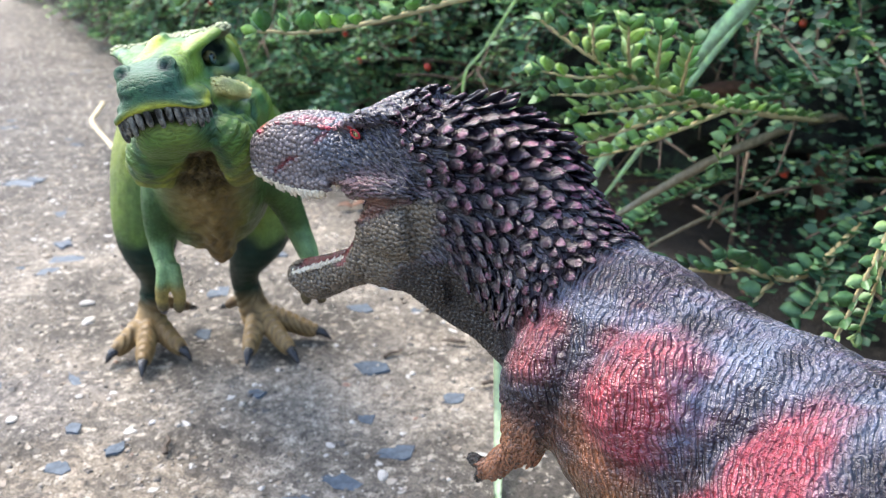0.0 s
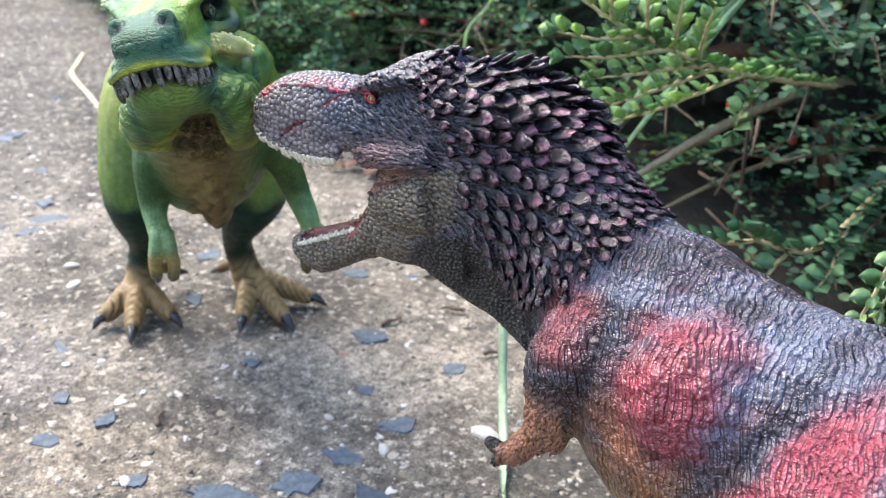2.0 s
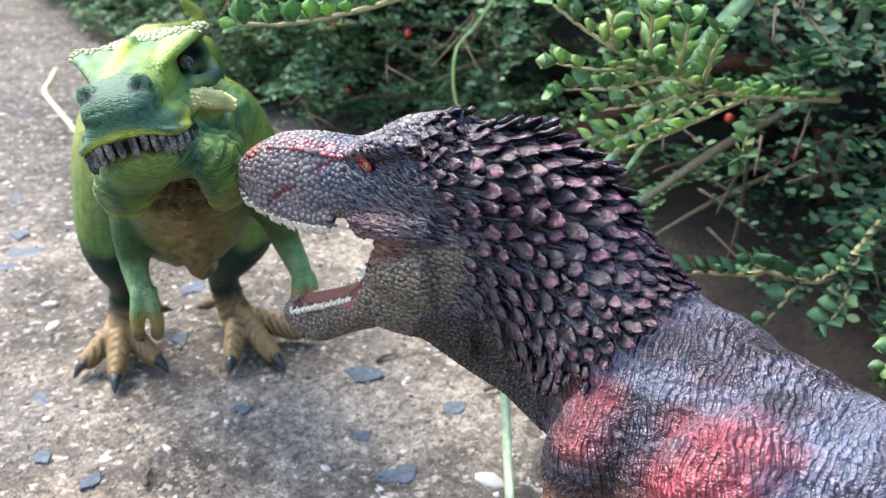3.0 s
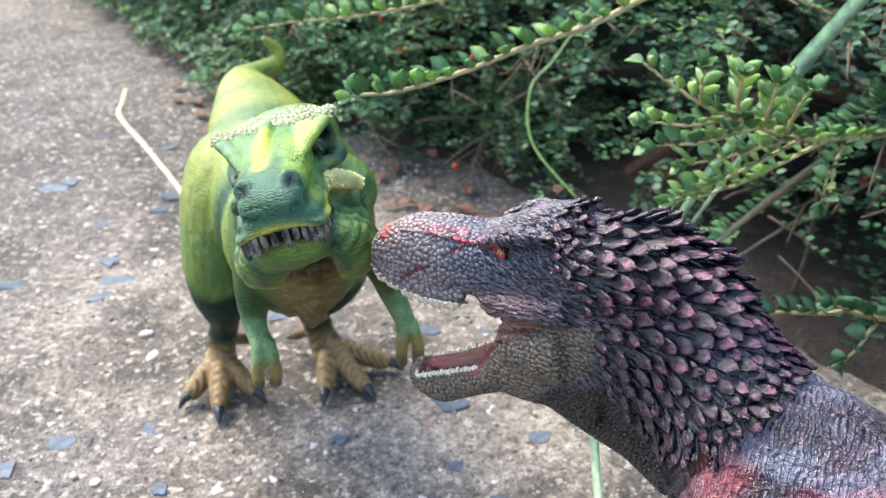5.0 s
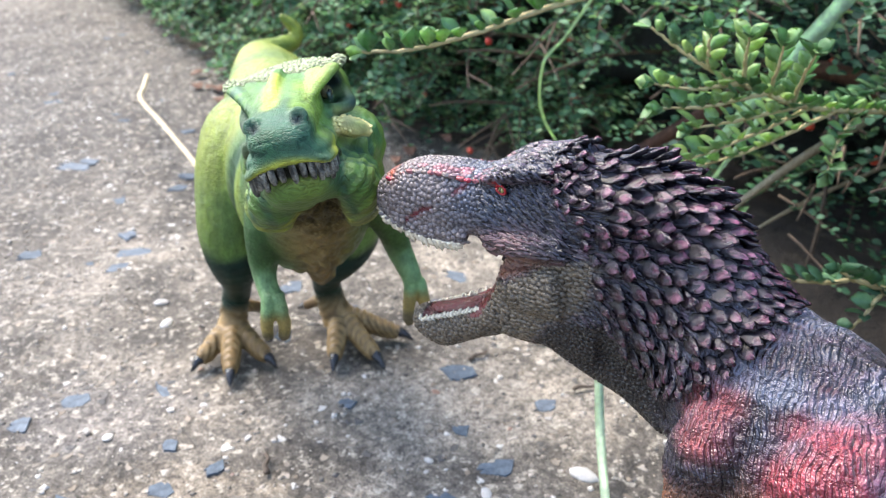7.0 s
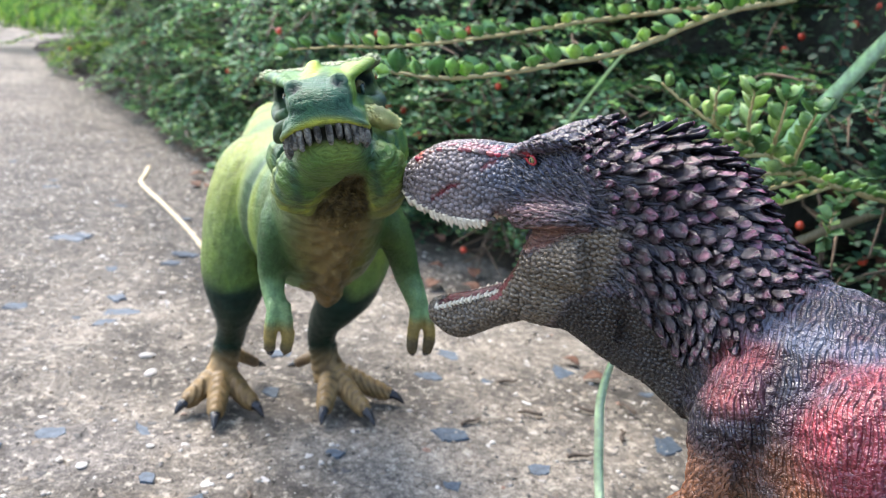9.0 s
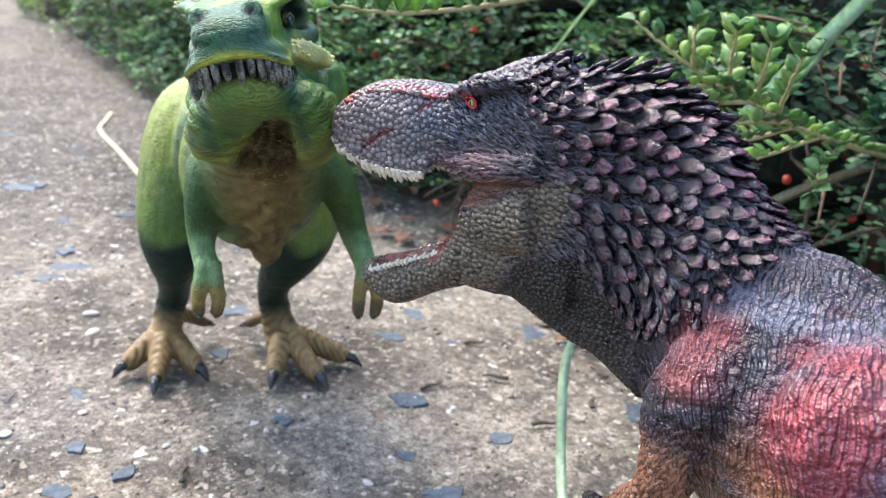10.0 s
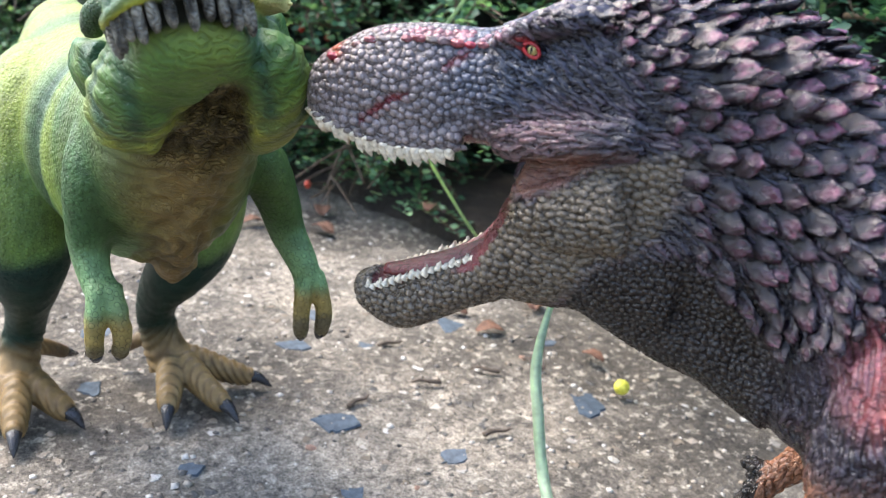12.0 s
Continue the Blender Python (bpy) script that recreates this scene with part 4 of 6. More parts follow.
    jowls = [
        tube([(105, -2, 122, 3.5, 4), (98, -4, 116, 5.8, 6.4), (92, -4, 110.4, 6.4, 6.4), (85, -1.5, 106.8, 5.4, 5.2), (76, 1, 104, 4, 4)]),
        tube([(105, 12, 122, 4, 4), (98, 15.4, 116.4, 6.2, 6.8), (92, 15.8, 110.8, 6.8, 6.8), (85, 14.5, 107, 5.8, 5.6), (76, 11, 105, 4, 4)]),
        tube([(99, 14.5, 120, 3.5, 4), (92, 16.6, 117.5, 5, 5), (83, 16, 114, 5, 7), (74, 14, 111, 5, 8)]),
    ]
    pieces = [torso, tail, dewlap] + jowls + turned([skull, muzzle, jaw, gum] + extras, head)
    legs = {
        -1: ([(-15, -4, 101, 8, 13), (-14, -9, 93, 13, 20), (-10, -13, 82, 13.5, 21), (-4, -15.5, 66, 12.5, 17), (0, -16, 54, 11.2, 13), (-2, -16, 46, 8.6, 10), (-10, -16, 36, 6.2, 7.5), (-17, -16.5, 26, 5.4, 6), (-18, -18.5, 16, 5.4, 6), (-15, -19.5, 9, 6.4, 6.5)],
             (-16, -19.5), ((-2, -36), (11, -22), (2, -4)), (-36, -2)),
        1: ([(-15, 16, 101, 8, 13), (-14, 20, 93, 13, 20), (-10, 26, 82, 13.5, 21), (-4, 28.5, 66, 12.0, 17), (0, 25.5, 54, 10.5, 13), (-2, 22, 46, 8.6, 10), (-10, 19, 36, 6.4, 7.5), (-17, 18.5, 26, 5.6, 6), (-18, 20.5, 16, 5.8, 6), (-15, 23, 9, 6.8, 6.5)],
            (-16, 23.5), ((9, 17), (11, 37), (-7, 52)), (-35, 8)),
    }
    claws = []
    for s, (leg, heel, tips, spur) in legs.items():
        pieces.append(tube(leg, (1, 0, 0), 24, 4))
        for tx, ty in tips:
            at = lambda k: (heel[0] + (tx - heel[0]) * k, heel[1] + (ty - heel[1]) * k)
            pieces.append(tube([(*at(0), 11, 4.5, 5), (*at(0.25), 9.2, 4.3, 4.5), (*at(0.5), 6.6, 3.7, 3.9), (*at(0.68), 4.8, 3.3, 3.4), (*at(0.8), 4.0, 2.4, 2.6)], steps=5))
            claws.append(cone((*at(0.74), 4.6), (*at(1.02), 0.5), 2.2, 9, (0, 0, 1.2)))
        at = lambda k: (heel[0] - 3 + (spur[0] - heel[0] + 3) * k, heel[1] + (spur[1] - heel[1]) * k)
        pieces.append(tube([(*at(0.1), 17, 3, 3), (*at(0.45), 13, 2.4, 2.6), (*at(0.8), 7.5, 1.9, 2.0)]))
        claws.append(cone((*at(0.78), 7.8), (*at(1.05), 4.2), 1.6, 8))
    arms = {
        -1: [(54, -2, 98, 7, 8), (57, -5.8, 91, 5.8, 7.2), (57, -6.8, 82, 4.9, 5.8), (57, -7, 75.5, 4.0, 4.6), (60, -6.4, 70.5, 3.2, 3.6), (63.5, -5.2, 67, 3.2, 2.8)],
        1: [(52, 22, 97, 7, 8), (54, 28, 90, 5.6, 7), (53, 32, 82, 4.6, 5.6), (53, 34.5, 75, 4.0, 4.6), (57, 37, 69, 3.3, 3.8), (59, 38.2, 64.5, 3.0, 3.0)],
    }
    for s, arm in arms.items():
        pieces.append(tube(arm, (1, 0, 0), 18, 4))
        hx, hy, hz = arm[-1][:3]
        for dy in (-2.0, 2.4):
            pieces.append(tube([(hx - 0.5, hy + 0.5 * dy, hz + 2, 2.3, 2.6), (hx + 1.5, hy + 0.9 * dy, hz - 1.5, 2.0, 2.2), (hx + 2.8, hy + 1.2 * dy, hz - 6.5, 1.9, 1.9), (hx + 2.6, hy + 1.1 * dy, hz - 10, 1.75, 1.75), (hx + 2.2, hy + dy, hz - 11.4, 1.3, 1.3)], (1, 0, 0)))
            claws.append(cone((hx + 2.6, hy + 1.05 * dy, hz - 10.4), (hx + 1.6, hy + dy * 0.9, hz - 13.0), 1.5, 8))
    v, f, n = fused(pieces, 0.6)
    h = v @ inv[:3, :3].T + inv[:3, 3]
    hn = n @ inv[:3, :3].T
    u, s_, w = h.T
    x, y, z = v.T
    # hide: folds under the jaw, ring folds over the toes, soft lumps
    r1, r2, r3 = ripple(v, 9.0), ripple(v, 3.0), ripple(v + 60, 20.0)
    neckfold = step(x, 62, 80) * (u < 30) * (w < -17)
    bows = np.hypot(0.95 * (s_ - 1), w + 6) + 0.12 * u + 0.8 * r1
    folds = np.sin(1.9 * bows)
    v += n * (0.24 * neckfold * folds)[:, None]
    breast = np.exp(-(((y - 10) / 9) ** 2)) * step(x, 40, 60) * step(105 - z, 0, 10)
    v += n * (0.6 * breast * np.sin(1.0 * (y - 10) + 0.35 * z + 3.0 * r1))[:, None] + n * (0.5 * breast * r2)[:, None]
    v += n * (0.08 * r2 * (w < -20))[:, None]
    throat = (1 - step(np.abs(y - 7.2) - np.interp(z, [97, 104, 118], [7.6, 6.0, 1.4]), -1.2, 1.6)) * step(z, 98, 102) * (1 - step(z, 115, 119)) * step(x, 76, 82) * (u < 33)
    v -= n * (1.6 * throat)[:, None]
    wrinkle = np.sin(1.5 * (y - 6.5) + 2.2 * r2 + 1.2 * r1)
    v += n * (0.55 * throat * wrinkle)[:, None]
    groove = np.exp(-(((x - 27 - 0.12 * (z - 95)) / 5.0) ** 2)) * step(-y, 1, 8) * step(z, 64, 76) * (1 - 0.5 * step(z, 100, 112))
    v -= n * (1.0 * groove)[:, None]
    toe = (z < 24) & (x > -24)
    away = np.where(y < 6, np.hypot(x + 16, y + 19.5), np.hypot(x + 16, y - 23.5))
    v += n * (0.22 * toe * np.sin((away + 0.6 * z) * 3.0))[:, None]
    for s in (1, -1):
        d = np.hypot((u - 2.5) / 1.3, w + 5.2)
        v -= (n * (2.2 * (1 - step(d, 1.8, 4.2)) * (s_ * s > 6.5) * (s_ * s < 12))[:, None])
        d = np.hypot(u - 33.2, np.hypot(s_ - 5.4 * s, (w - 0.6) * 0.8))
        v -= (n * (2.0 * (1 - step(d, 0.9, 2.2)))[:, None])

    paint = np.tile([0.058, 0.118, 0.022], (len(v), 1))
    paint = lay(paint, np.clip(0.22 + 0.4 * r3 + 0.2 * r1, 0, 1), (0.17, 0.215, 0.032))
    paint = lay(paint, np.clip(0.2 + 0.5 * ripple(v * (1, 0.4, 0.4), 8.0), 0, 1), (0.03, 0.12, 0.055))
    stripe = np.clip(np.sin(0.17 * x + 0.05 * z + 1.2 * r3) - 0.35, 0, 1) * step(z, 62, 80) * (x < 70)
    paint = lay(paint, stripe * 0.7 * (x > -55), (0.012, 0.06, 0.04))
    paint = lay(paint, step(-x, 50, 85) * 0.6, (0.19, 0.23, 0.05))
    paint = lay(paint, step(z, 74, 92) * (1 - step(x, 8, 22)) * np.clip(0.5 + 0.5 * r3, 0, 1) * 0.7, (0.23, 0.235, 0.035))
    # dark teal in the hollow between thigh and body, from shoulder to knee
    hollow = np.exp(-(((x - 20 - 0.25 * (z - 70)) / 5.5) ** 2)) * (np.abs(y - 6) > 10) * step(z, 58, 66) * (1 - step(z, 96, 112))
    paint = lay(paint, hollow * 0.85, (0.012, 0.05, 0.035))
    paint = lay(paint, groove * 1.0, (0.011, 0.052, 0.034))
    flank = np.exp(-(((x + 8) / 26) ** 2 + ((z - 78) / 22) ** 2))
    paint = lay(paint, flank * 0.6, (0.17, 0.19, 0.036))
    chest = np.exp(-(((y - 9.5) / 8.0) ** 2)) * step(x, 22, 44) * (1 - step(z, 98, 108)) * (n[:, 0] > -0.5)
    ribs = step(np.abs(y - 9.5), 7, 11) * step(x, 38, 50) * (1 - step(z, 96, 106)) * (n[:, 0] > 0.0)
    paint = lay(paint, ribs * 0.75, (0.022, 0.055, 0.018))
    paint = lay(paint, chest * 1.1, (0.15, 0.088, 0.03))
    paint = lay(paint, chest * np.clip(np.sin(1.0 * (y - 10) + 0.35 * z + 3.0 * r1 + 3.1), 0, 1) * 0.7, (0.055, 0.042, 0.018))
    paint = lay(paint, chest * np.clip(r3 - 0.1, 0, 1) * 0.6, (0.05, 0.09, 0.03))
    shins = (1 - step(z + 2.5 * r1, 52, 59)) * (x < 32)
    paint = lay(paint, shins, (0.008, 0.022, 0.018))
    feet = 1 - step(z + 1.5 * r1 + 0.35 * np.abs(np.where(y < 6, y + 19, y - 22)), 15, 25)
    paint = lay(paint, feet, (0.225, 0.138, 0.068))
    paint = lay(paint, feet * (0.5 + 0.5 * np.sin((away + 0.6 * z) * 3.0 + 1.5)) ** 2 * 0.85, (0.06, 0.034, 0.016))
    paint = lay(paint, feet * np.clip(0.3 + 0.9 * r1, 0, 1) * 0.45, (0.11, 0.065, 0.03))
    # feet darker towards the soles
    paint = lay(paint, feet * (1 - step(z, 0.5, 3.5)) * 0.6, (0.05, 0.035, 0.02))
    paint = lay(paint, feet * step(-x, 22, 28), (0.10, 0.06, 0.035))
    fore = (x > 40) & (z < 84) & ((y < 1.5) | (y > 26))
    paint = lay(paint, fore * step(80 - z, 0, 10), (0.13, 0.225, 0.11))
    paint = lay(paint, fore * step(66 - z, 0, 4), (0.24, 0.165, 0.055))
    paint = lay(paint, fore * step(60 - z, 0, 3), (0.10, 0.075, 0.045))
    # the head
    on_head = step(u, -2, 4) * (w > -30)
    top = on_head * step(w, -12.5, -10.5)
    paint = lay(paint, top * 0.9, (0.075, 0.175, 0.045))
    paint = lay(paint, top * step(u, 18, 28) * 0.85, (0.02, 0.08, 0.05))
    paint = lay(paint, top * np.clip(np.abs(s_) / 9 - 0.35, 0, 1) * (u > 4) * np.clip(0.5 + r2, 0, 1) * 0.8, (0.03, 0.09, 0.07))
    keel = np.exp(-(((s_ + 1.5) / 1.7) ** 2)) * step(u, 4, 8) * (1 - step(u, 24, 28)) * (w > -2.5)
    paint = lay(paint, keel, (0.48, 0.47, 0.06))
    # yellow-green on the left of the snout only, its light painted in
    side_snout = top * step(s_, 2.0, 4.0) * step(u, 6, 12) * (1 - step(u, 26, 33)) * step(w, -11, -6)
    paint = lay(paint, side_snout * 0.85, (0.17, 0.27, 0.045))
    crest = step(w, -1.2, -0.2) * (u < 22) * (u > -6) * (np.abs(s_) > 5.5)
    paint = lay(paint, crest * 0.75 * (s_ > 0), (0.22, 0.29, 0.06))
    plate = step(w, -3.2, -1.8) * (1 - step(u - 2.0 * (np.abs(s_) > 9.5), 0.6, 2.0)) * (u > -13) * (np.abs(s_) < 15.5)
    paint = lay(paint, plate, (0.32, 0.335, 0.215))
    kt = np.clip((np.abs(s_) - 10) / 6.5, 0, 1)
    knob = np.exp(-(((u - (12.5 - 5 * kt)) / 3.6) ** 2 + ((w + 10.9 + 4.4 * kt) / 2.6) ** 2)) * step(np.abs(s_), 9.3, 10.3)
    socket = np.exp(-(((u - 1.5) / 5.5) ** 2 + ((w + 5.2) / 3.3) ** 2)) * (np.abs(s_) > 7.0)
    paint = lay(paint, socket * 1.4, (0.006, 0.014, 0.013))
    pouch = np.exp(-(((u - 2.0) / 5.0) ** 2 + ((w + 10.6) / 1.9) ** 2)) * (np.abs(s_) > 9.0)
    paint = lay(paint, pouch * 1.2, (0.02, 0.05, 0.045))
    arc = np.clip(np.maximum(np.abs(s_) / 14.0, (38 - u) / 28.0), 0, 1)
    lipline = -7.0 - 8.0 * arc**2.0
    rimline = np.exp(-(((w - lipline) / 1.0) ** 2)) * (u > 20) * (np.abs(s_) < 11)
    paint = lay(paint, rimline * 0.95, (0.36, 0.36, 0.05))
    mouth = (w < lipline - 1.2) & (w > -12.2 - 6.0 * arc**2.0) & (u > 19) & (np.abs(s_) < 10.6)
    paint = lay(paint, mouth * 1.0, (0.012, 0.014, 0.012))
    under = on_head * step(-w - 6.0 * arc**2.0, 11.4, 12.4)
    paint = lay(paint, under * 0.9, (0.07, 0.135, 0.03))
    paint = lay(paint, under * np.clip(0.2 + 0.6 * r3 + 0.3 * r1, 0, 1) * 0.6, (0.19, 0.19, 0.03))
    # darker in the neck's fold valleys and along the jaw crease
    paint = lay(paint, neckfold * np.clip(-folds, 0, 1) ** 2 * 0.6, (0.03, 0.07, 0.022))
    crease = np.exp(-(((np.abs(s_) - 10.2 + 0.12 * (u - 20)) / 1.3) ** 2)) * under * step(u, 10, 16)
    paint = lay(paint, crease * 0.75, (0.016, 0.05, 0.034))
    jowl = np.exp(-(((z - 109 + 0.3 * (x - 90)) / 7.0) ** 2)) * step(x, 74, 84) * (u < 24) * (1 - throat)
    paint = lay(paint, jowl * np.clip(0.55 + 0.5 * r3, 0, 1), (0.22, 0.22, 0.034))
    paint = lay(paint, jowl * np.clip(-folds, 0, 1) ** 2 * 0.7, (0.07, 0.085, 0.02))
    # upright folds of the cheek behind the mouth, dark in their valleys, and creases over the snout
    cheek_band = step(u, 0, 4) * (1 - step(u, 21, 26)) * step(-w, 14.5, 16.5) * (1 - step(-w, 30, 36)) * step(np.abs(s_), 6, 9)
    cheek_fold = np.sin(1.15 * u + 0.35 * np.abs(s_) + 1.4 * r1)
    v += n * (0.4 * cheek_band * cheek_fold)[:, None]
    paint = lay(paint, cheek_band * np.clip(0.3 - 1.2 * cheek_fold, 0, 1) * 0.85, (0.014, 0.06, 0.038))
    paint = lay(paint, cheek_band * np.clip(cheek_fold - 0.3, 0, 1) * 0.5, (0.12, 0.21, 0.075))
    snout = top * step(u, 15, 20) * (1 - np.clip(rimline + mouth, 0, 1))
    across = np.clip(1 - 2.4 * np.abs(np.sin(1.35 * (u - w) + 1.5 * r2 + 0.8 * r1)), 0, 1) * np.clip(0.6 + 1.2 * ripple(v + 20, 5.0), 0, 1)
    along = np.clip(1 - 2.6 * np.abs(np.sin(1.2 * s_ + 1.6 * r2)), 0, 1) * np.clip(0.2 + 1.4 * ripple(v + 35, 5.0), 0, 1) * step(u, 24, 29)
    lined = snout * np.maximum(across, along)
    v -= n * (0.3 * lined)[:, None]
    paint = lay(paint, snout * np.clip(0.2 + 0.8 * r1, 0, 1) * 0.5, (0.035, 0.1, 0.075))
    paint = lay(paint, lined * 0.9, (0.008, 0.03, 0.026))
    paint = lay(paint, (1 - step(z, 100, 104)) * step(x, 60, 72) * np.exp(-(((y - 7) / 9.5) ** 2)), (0.17, 0.11, 0.04))
    paint = lay(paint, throat * 1.0, (0.12, 0.088, 0.036))
    paint = lay(paint, throat * np.clip(-0.1 - wrinkle, 0, 1) * 0.9, (0.02, 0.017, 0.011))
    # the right cheek knob gets dark green in place of its shade
    paint = lay(paint, knob * 1.7 * (s_ < 0), (0.05, 0.085, 0.05))
    paint = lay(paint, knob * 1.7 * (s_ > 0), (0.72, 0.6, 0.29))
    nose = np.zeros(len(v))
    for s in (1, -1):
        nose += 1 - step(np.hypot((u - 33.6) * 0.8, np.hypot((s_ - 5.2 * s) * 0.9, w - 0.4)), 1.0, 2.3)
    paint = lay(paint, nose, (0.03, 0.04, 0.045))

    relief = np.zeros((len(v), 3))
    bone = np.clip(plate + knob * 1.3 * (s_ > 0), 0, 1)
    cheek_lines = (1 - np.clip(2 * knob, 0, 1)) * step(u, 2, 6) * (1 - step(u, 20, 24)) * step(-w, 16, 19) * (1 - throat)
    relief[:, 0] = np.clip(plate + 0.4 * knob + (1 - feet) * (0.1 + 0.12 * flank) * (1 - 0.7 * under), 0, 1) * (1 - throat) * (1 - mouth)
    relief[:, 2] = np.clip(under * 0.3 * (1 - cheek_lines) + 0.25 * jowl, 0, 1) * (1 - bone) * (1 - mouth) * (1 - throat)
    relief[:, 1] = np.clip(top * 0.22 * (1 - bone) * step(u, 16, 22) + chest * 0.35 + cheek_lines * 0.12, 0, 1) * (1 - mouth) * (1 - throat) + throat
    paint *= (1.08, 1.15, 1.0)
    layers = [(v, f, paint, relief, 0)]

    rng = np.random.RandomState(6)
    pool = np.flatnonzero((z > 50) & (x > -60) & (u < -2) & (chest < 0.3) & (n[:, 1] < 0.6))
    layers.append(scales(v, n, scattered(v, pool, 1.2, rng), 0.56, 0.045, paint * 1.05, rng))
    pool = np.flatnonzero((u > 10) & (u < 24) & (w > -9) & (np.abs(s_) > 4.5))
    layers.append(scales(v, n, scattered(v, pool, 0.8, rng), 0.4, 0.06, paint, rng))
    # teeth: long upper fangs round the front of the mouth, a lower row behind them
    teeth = []
    for k in range(18):
        a = -0.95 + 1.9 * k / 17
        fu, fs, top_w = mouth_line(a)
        fu, fs, top_w = fu - 0.7, fs * 0.95, top_w - 0.3
        long = 4.7 + 0.6 * math.sin(k * 2.3) - 0.8 * abs(a) ** 3
        teeth.append(tube([(fu, fs, top_w + 0.8, 0.74, 0.8), (fu + 0.2, fs, top_w - long * 0.5, 0.8, 0.8), (fu, fs * 0.99, top_w - long * 0.86, 0.66, 0.62), (fu - 0.2, fs * 0.98, top_w - long, 0.3, 0.3)], (1, 0, 0), 8, 2, 2.8))
    v2, f2 = joined(turned(teeth, head))
    c = np.where((ripple(v2, 0.9) > 0.0)[:, None], (0.25, 0.245, 0.205), (0.06, 0.06, 0.052))
    layers.append((v2, f2, c * 0.9, (0, 0.45, 0), 0))
    for s in (1, -1):
        at = np.array([2.6, 8.9 * s, -6.0])
        v2, f2 = joined(turned([ball(at, 1.7, (1, 1, 1), 12)], head))
        layers.append((v2, f2, (0.13, 0.12, 0.05), (0, 0, 0), 1))
        v2, f2 = joined(turned([ball(at + (1.05, 0.95 * s, 0.1), 0.8, (0.8, 0.8, 1.0), 8)], head))
        layers.append((v2, f2, (0.008, 0.008, 0.01), (0, 0, 0), 1))
        ring = [(at[0] + 2.2 * math.cos(a), at[1] + 0.75 * s, at[2] + 1.7 * math.sin(a), 0.5, 0.5) for a in np.linspace(3.0, 6.6, 8)]
        v2, f2 = joined(turned([tube(ring, (0, 1, 0), 8, 2)], head))
        layers.append((v2, f2, (0.06, 0.11, 0.10), (0, 0, 0), 1))
    v2, f2 = joined(claws)
    layers.append((v2, f2, (0.018, 0.02, 0.026), (0, 0, 0), 1))
    # bony pebbles over the brow and the cheek
    rng = np.random.RandomState(5)
    pool = np.flatnonzero((bone > 0.55) & (hn[:, 2] > -0.2))
    rng.shuffle(pool)
    where, beads, tints = np.empty((0, 3)), [], []
    for i in pool:
        if len(where) == 0 or ((where - v[i]) ** 2).sum(1).min() > 1.05**2:
            where = np.vstack([where, v[i]])
            beads.append(ball(v[i], rng.uniform(0.4, 0.6), (1, 1, 0.7), 6))
            tints.append(np.tile(paint[i] * rng.uniform(0.7, 1.05), (len(beads[-1][0]), 1)))
    v2, f2 = joined(beads)
    layers.append((v2, f2, np.vstack(tints), (0, 0, 0), 0))
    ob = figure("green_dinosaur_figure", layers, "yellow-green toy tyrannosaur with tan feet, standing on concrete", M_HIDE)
    ob.matrix_world = pose(-0.088, 0.300, 0.0, 0, 0, -76)
    return ob


feathered_figure()
green_figure()


# ---- the ground ----
def ground_height(x, y):
    p = np.stack([x, y, 0 * x], -1).reshape(-1, 3)
    near = 1 - step(np.hypot(p[:, 0], p[:, 1] - 0.3), 0.6, 1.2)
    return (-0.0012 + 0.0009 * ripple(p, 0.035) + 0.0005 * ripple(p + 3, 0.009)) * near


def spread(near, far, fine, count):
    """Even steps near the middle, growing towards the horizon."""
    grow = near + (far - near) * np.linspace(0, 1, count) ** 5
    return np.concatenate([-grow[::-1], np.arange(-near, near, fine)[1:], grow])


gx, gy = spread(0.55, 60.0, 0.005, 14), spread(0.55, 60.0, 0.005, 14) + 0.42
X, Y = np.meshgrid(gx, gy)
GZ = ground_height(X.ravel(), Y.ravel())
nx, ny = len(gx), len(gy)
idx = np.arange(nx * ny).reshape(ny, nx)
quads = np.stack([idx[:-1, :-1], idx[:-1, 1:], idx[1:, 1:], idx[1:, :-1]], -1).reshape(-1, 4)
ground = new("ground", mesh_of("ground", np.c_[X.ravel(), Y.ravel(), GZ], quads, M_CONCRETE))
tagged(ground, "worn grey concrete path with exposed pebbles and slate chips", "ground", kind="structure")

def slab(name, x0, x1, y0, y1, z1, material):
    v = [(x, y, z) for z in (0, z1) for y in (y0, y1) for x in (x0, x1)]
    return new(name, mesh_of(name, v, [(0, 2, 3, 1), (4, 5, 7, 6), (0, 1, 5, 4), (2, 6, 7, 3), (0, 4, 6, 2), (1, 3, 7, 5)], material, False))


# an unseen wall, added to close off the low sky behind the camera
tagged(slab("added_wall_south", -9.0, 9.0, -5.2, -5.0, 1.8, M_WALL), "plain wall added out of view behind the camera", "wall", kind="structure")

# soil under the shrubs
EDGE = [(-0.75, 1.52), (-0.42, 1.02), (-0.27, 0.80), (-0.18, 0.65), (-0.06, 0.55), (0.02, 0.49), (0.09, 0.43), (0.125, 0.35), (0.17, 0.28), (0.42, 0.10), (0.8, -0.1)]


def edge_at(x):
    return np.interp(x, [p[0] for p in EDGE], [p[1] for p in EDGE])


sx = np.linspace(-0.75, 0.8, 80)
rows = []
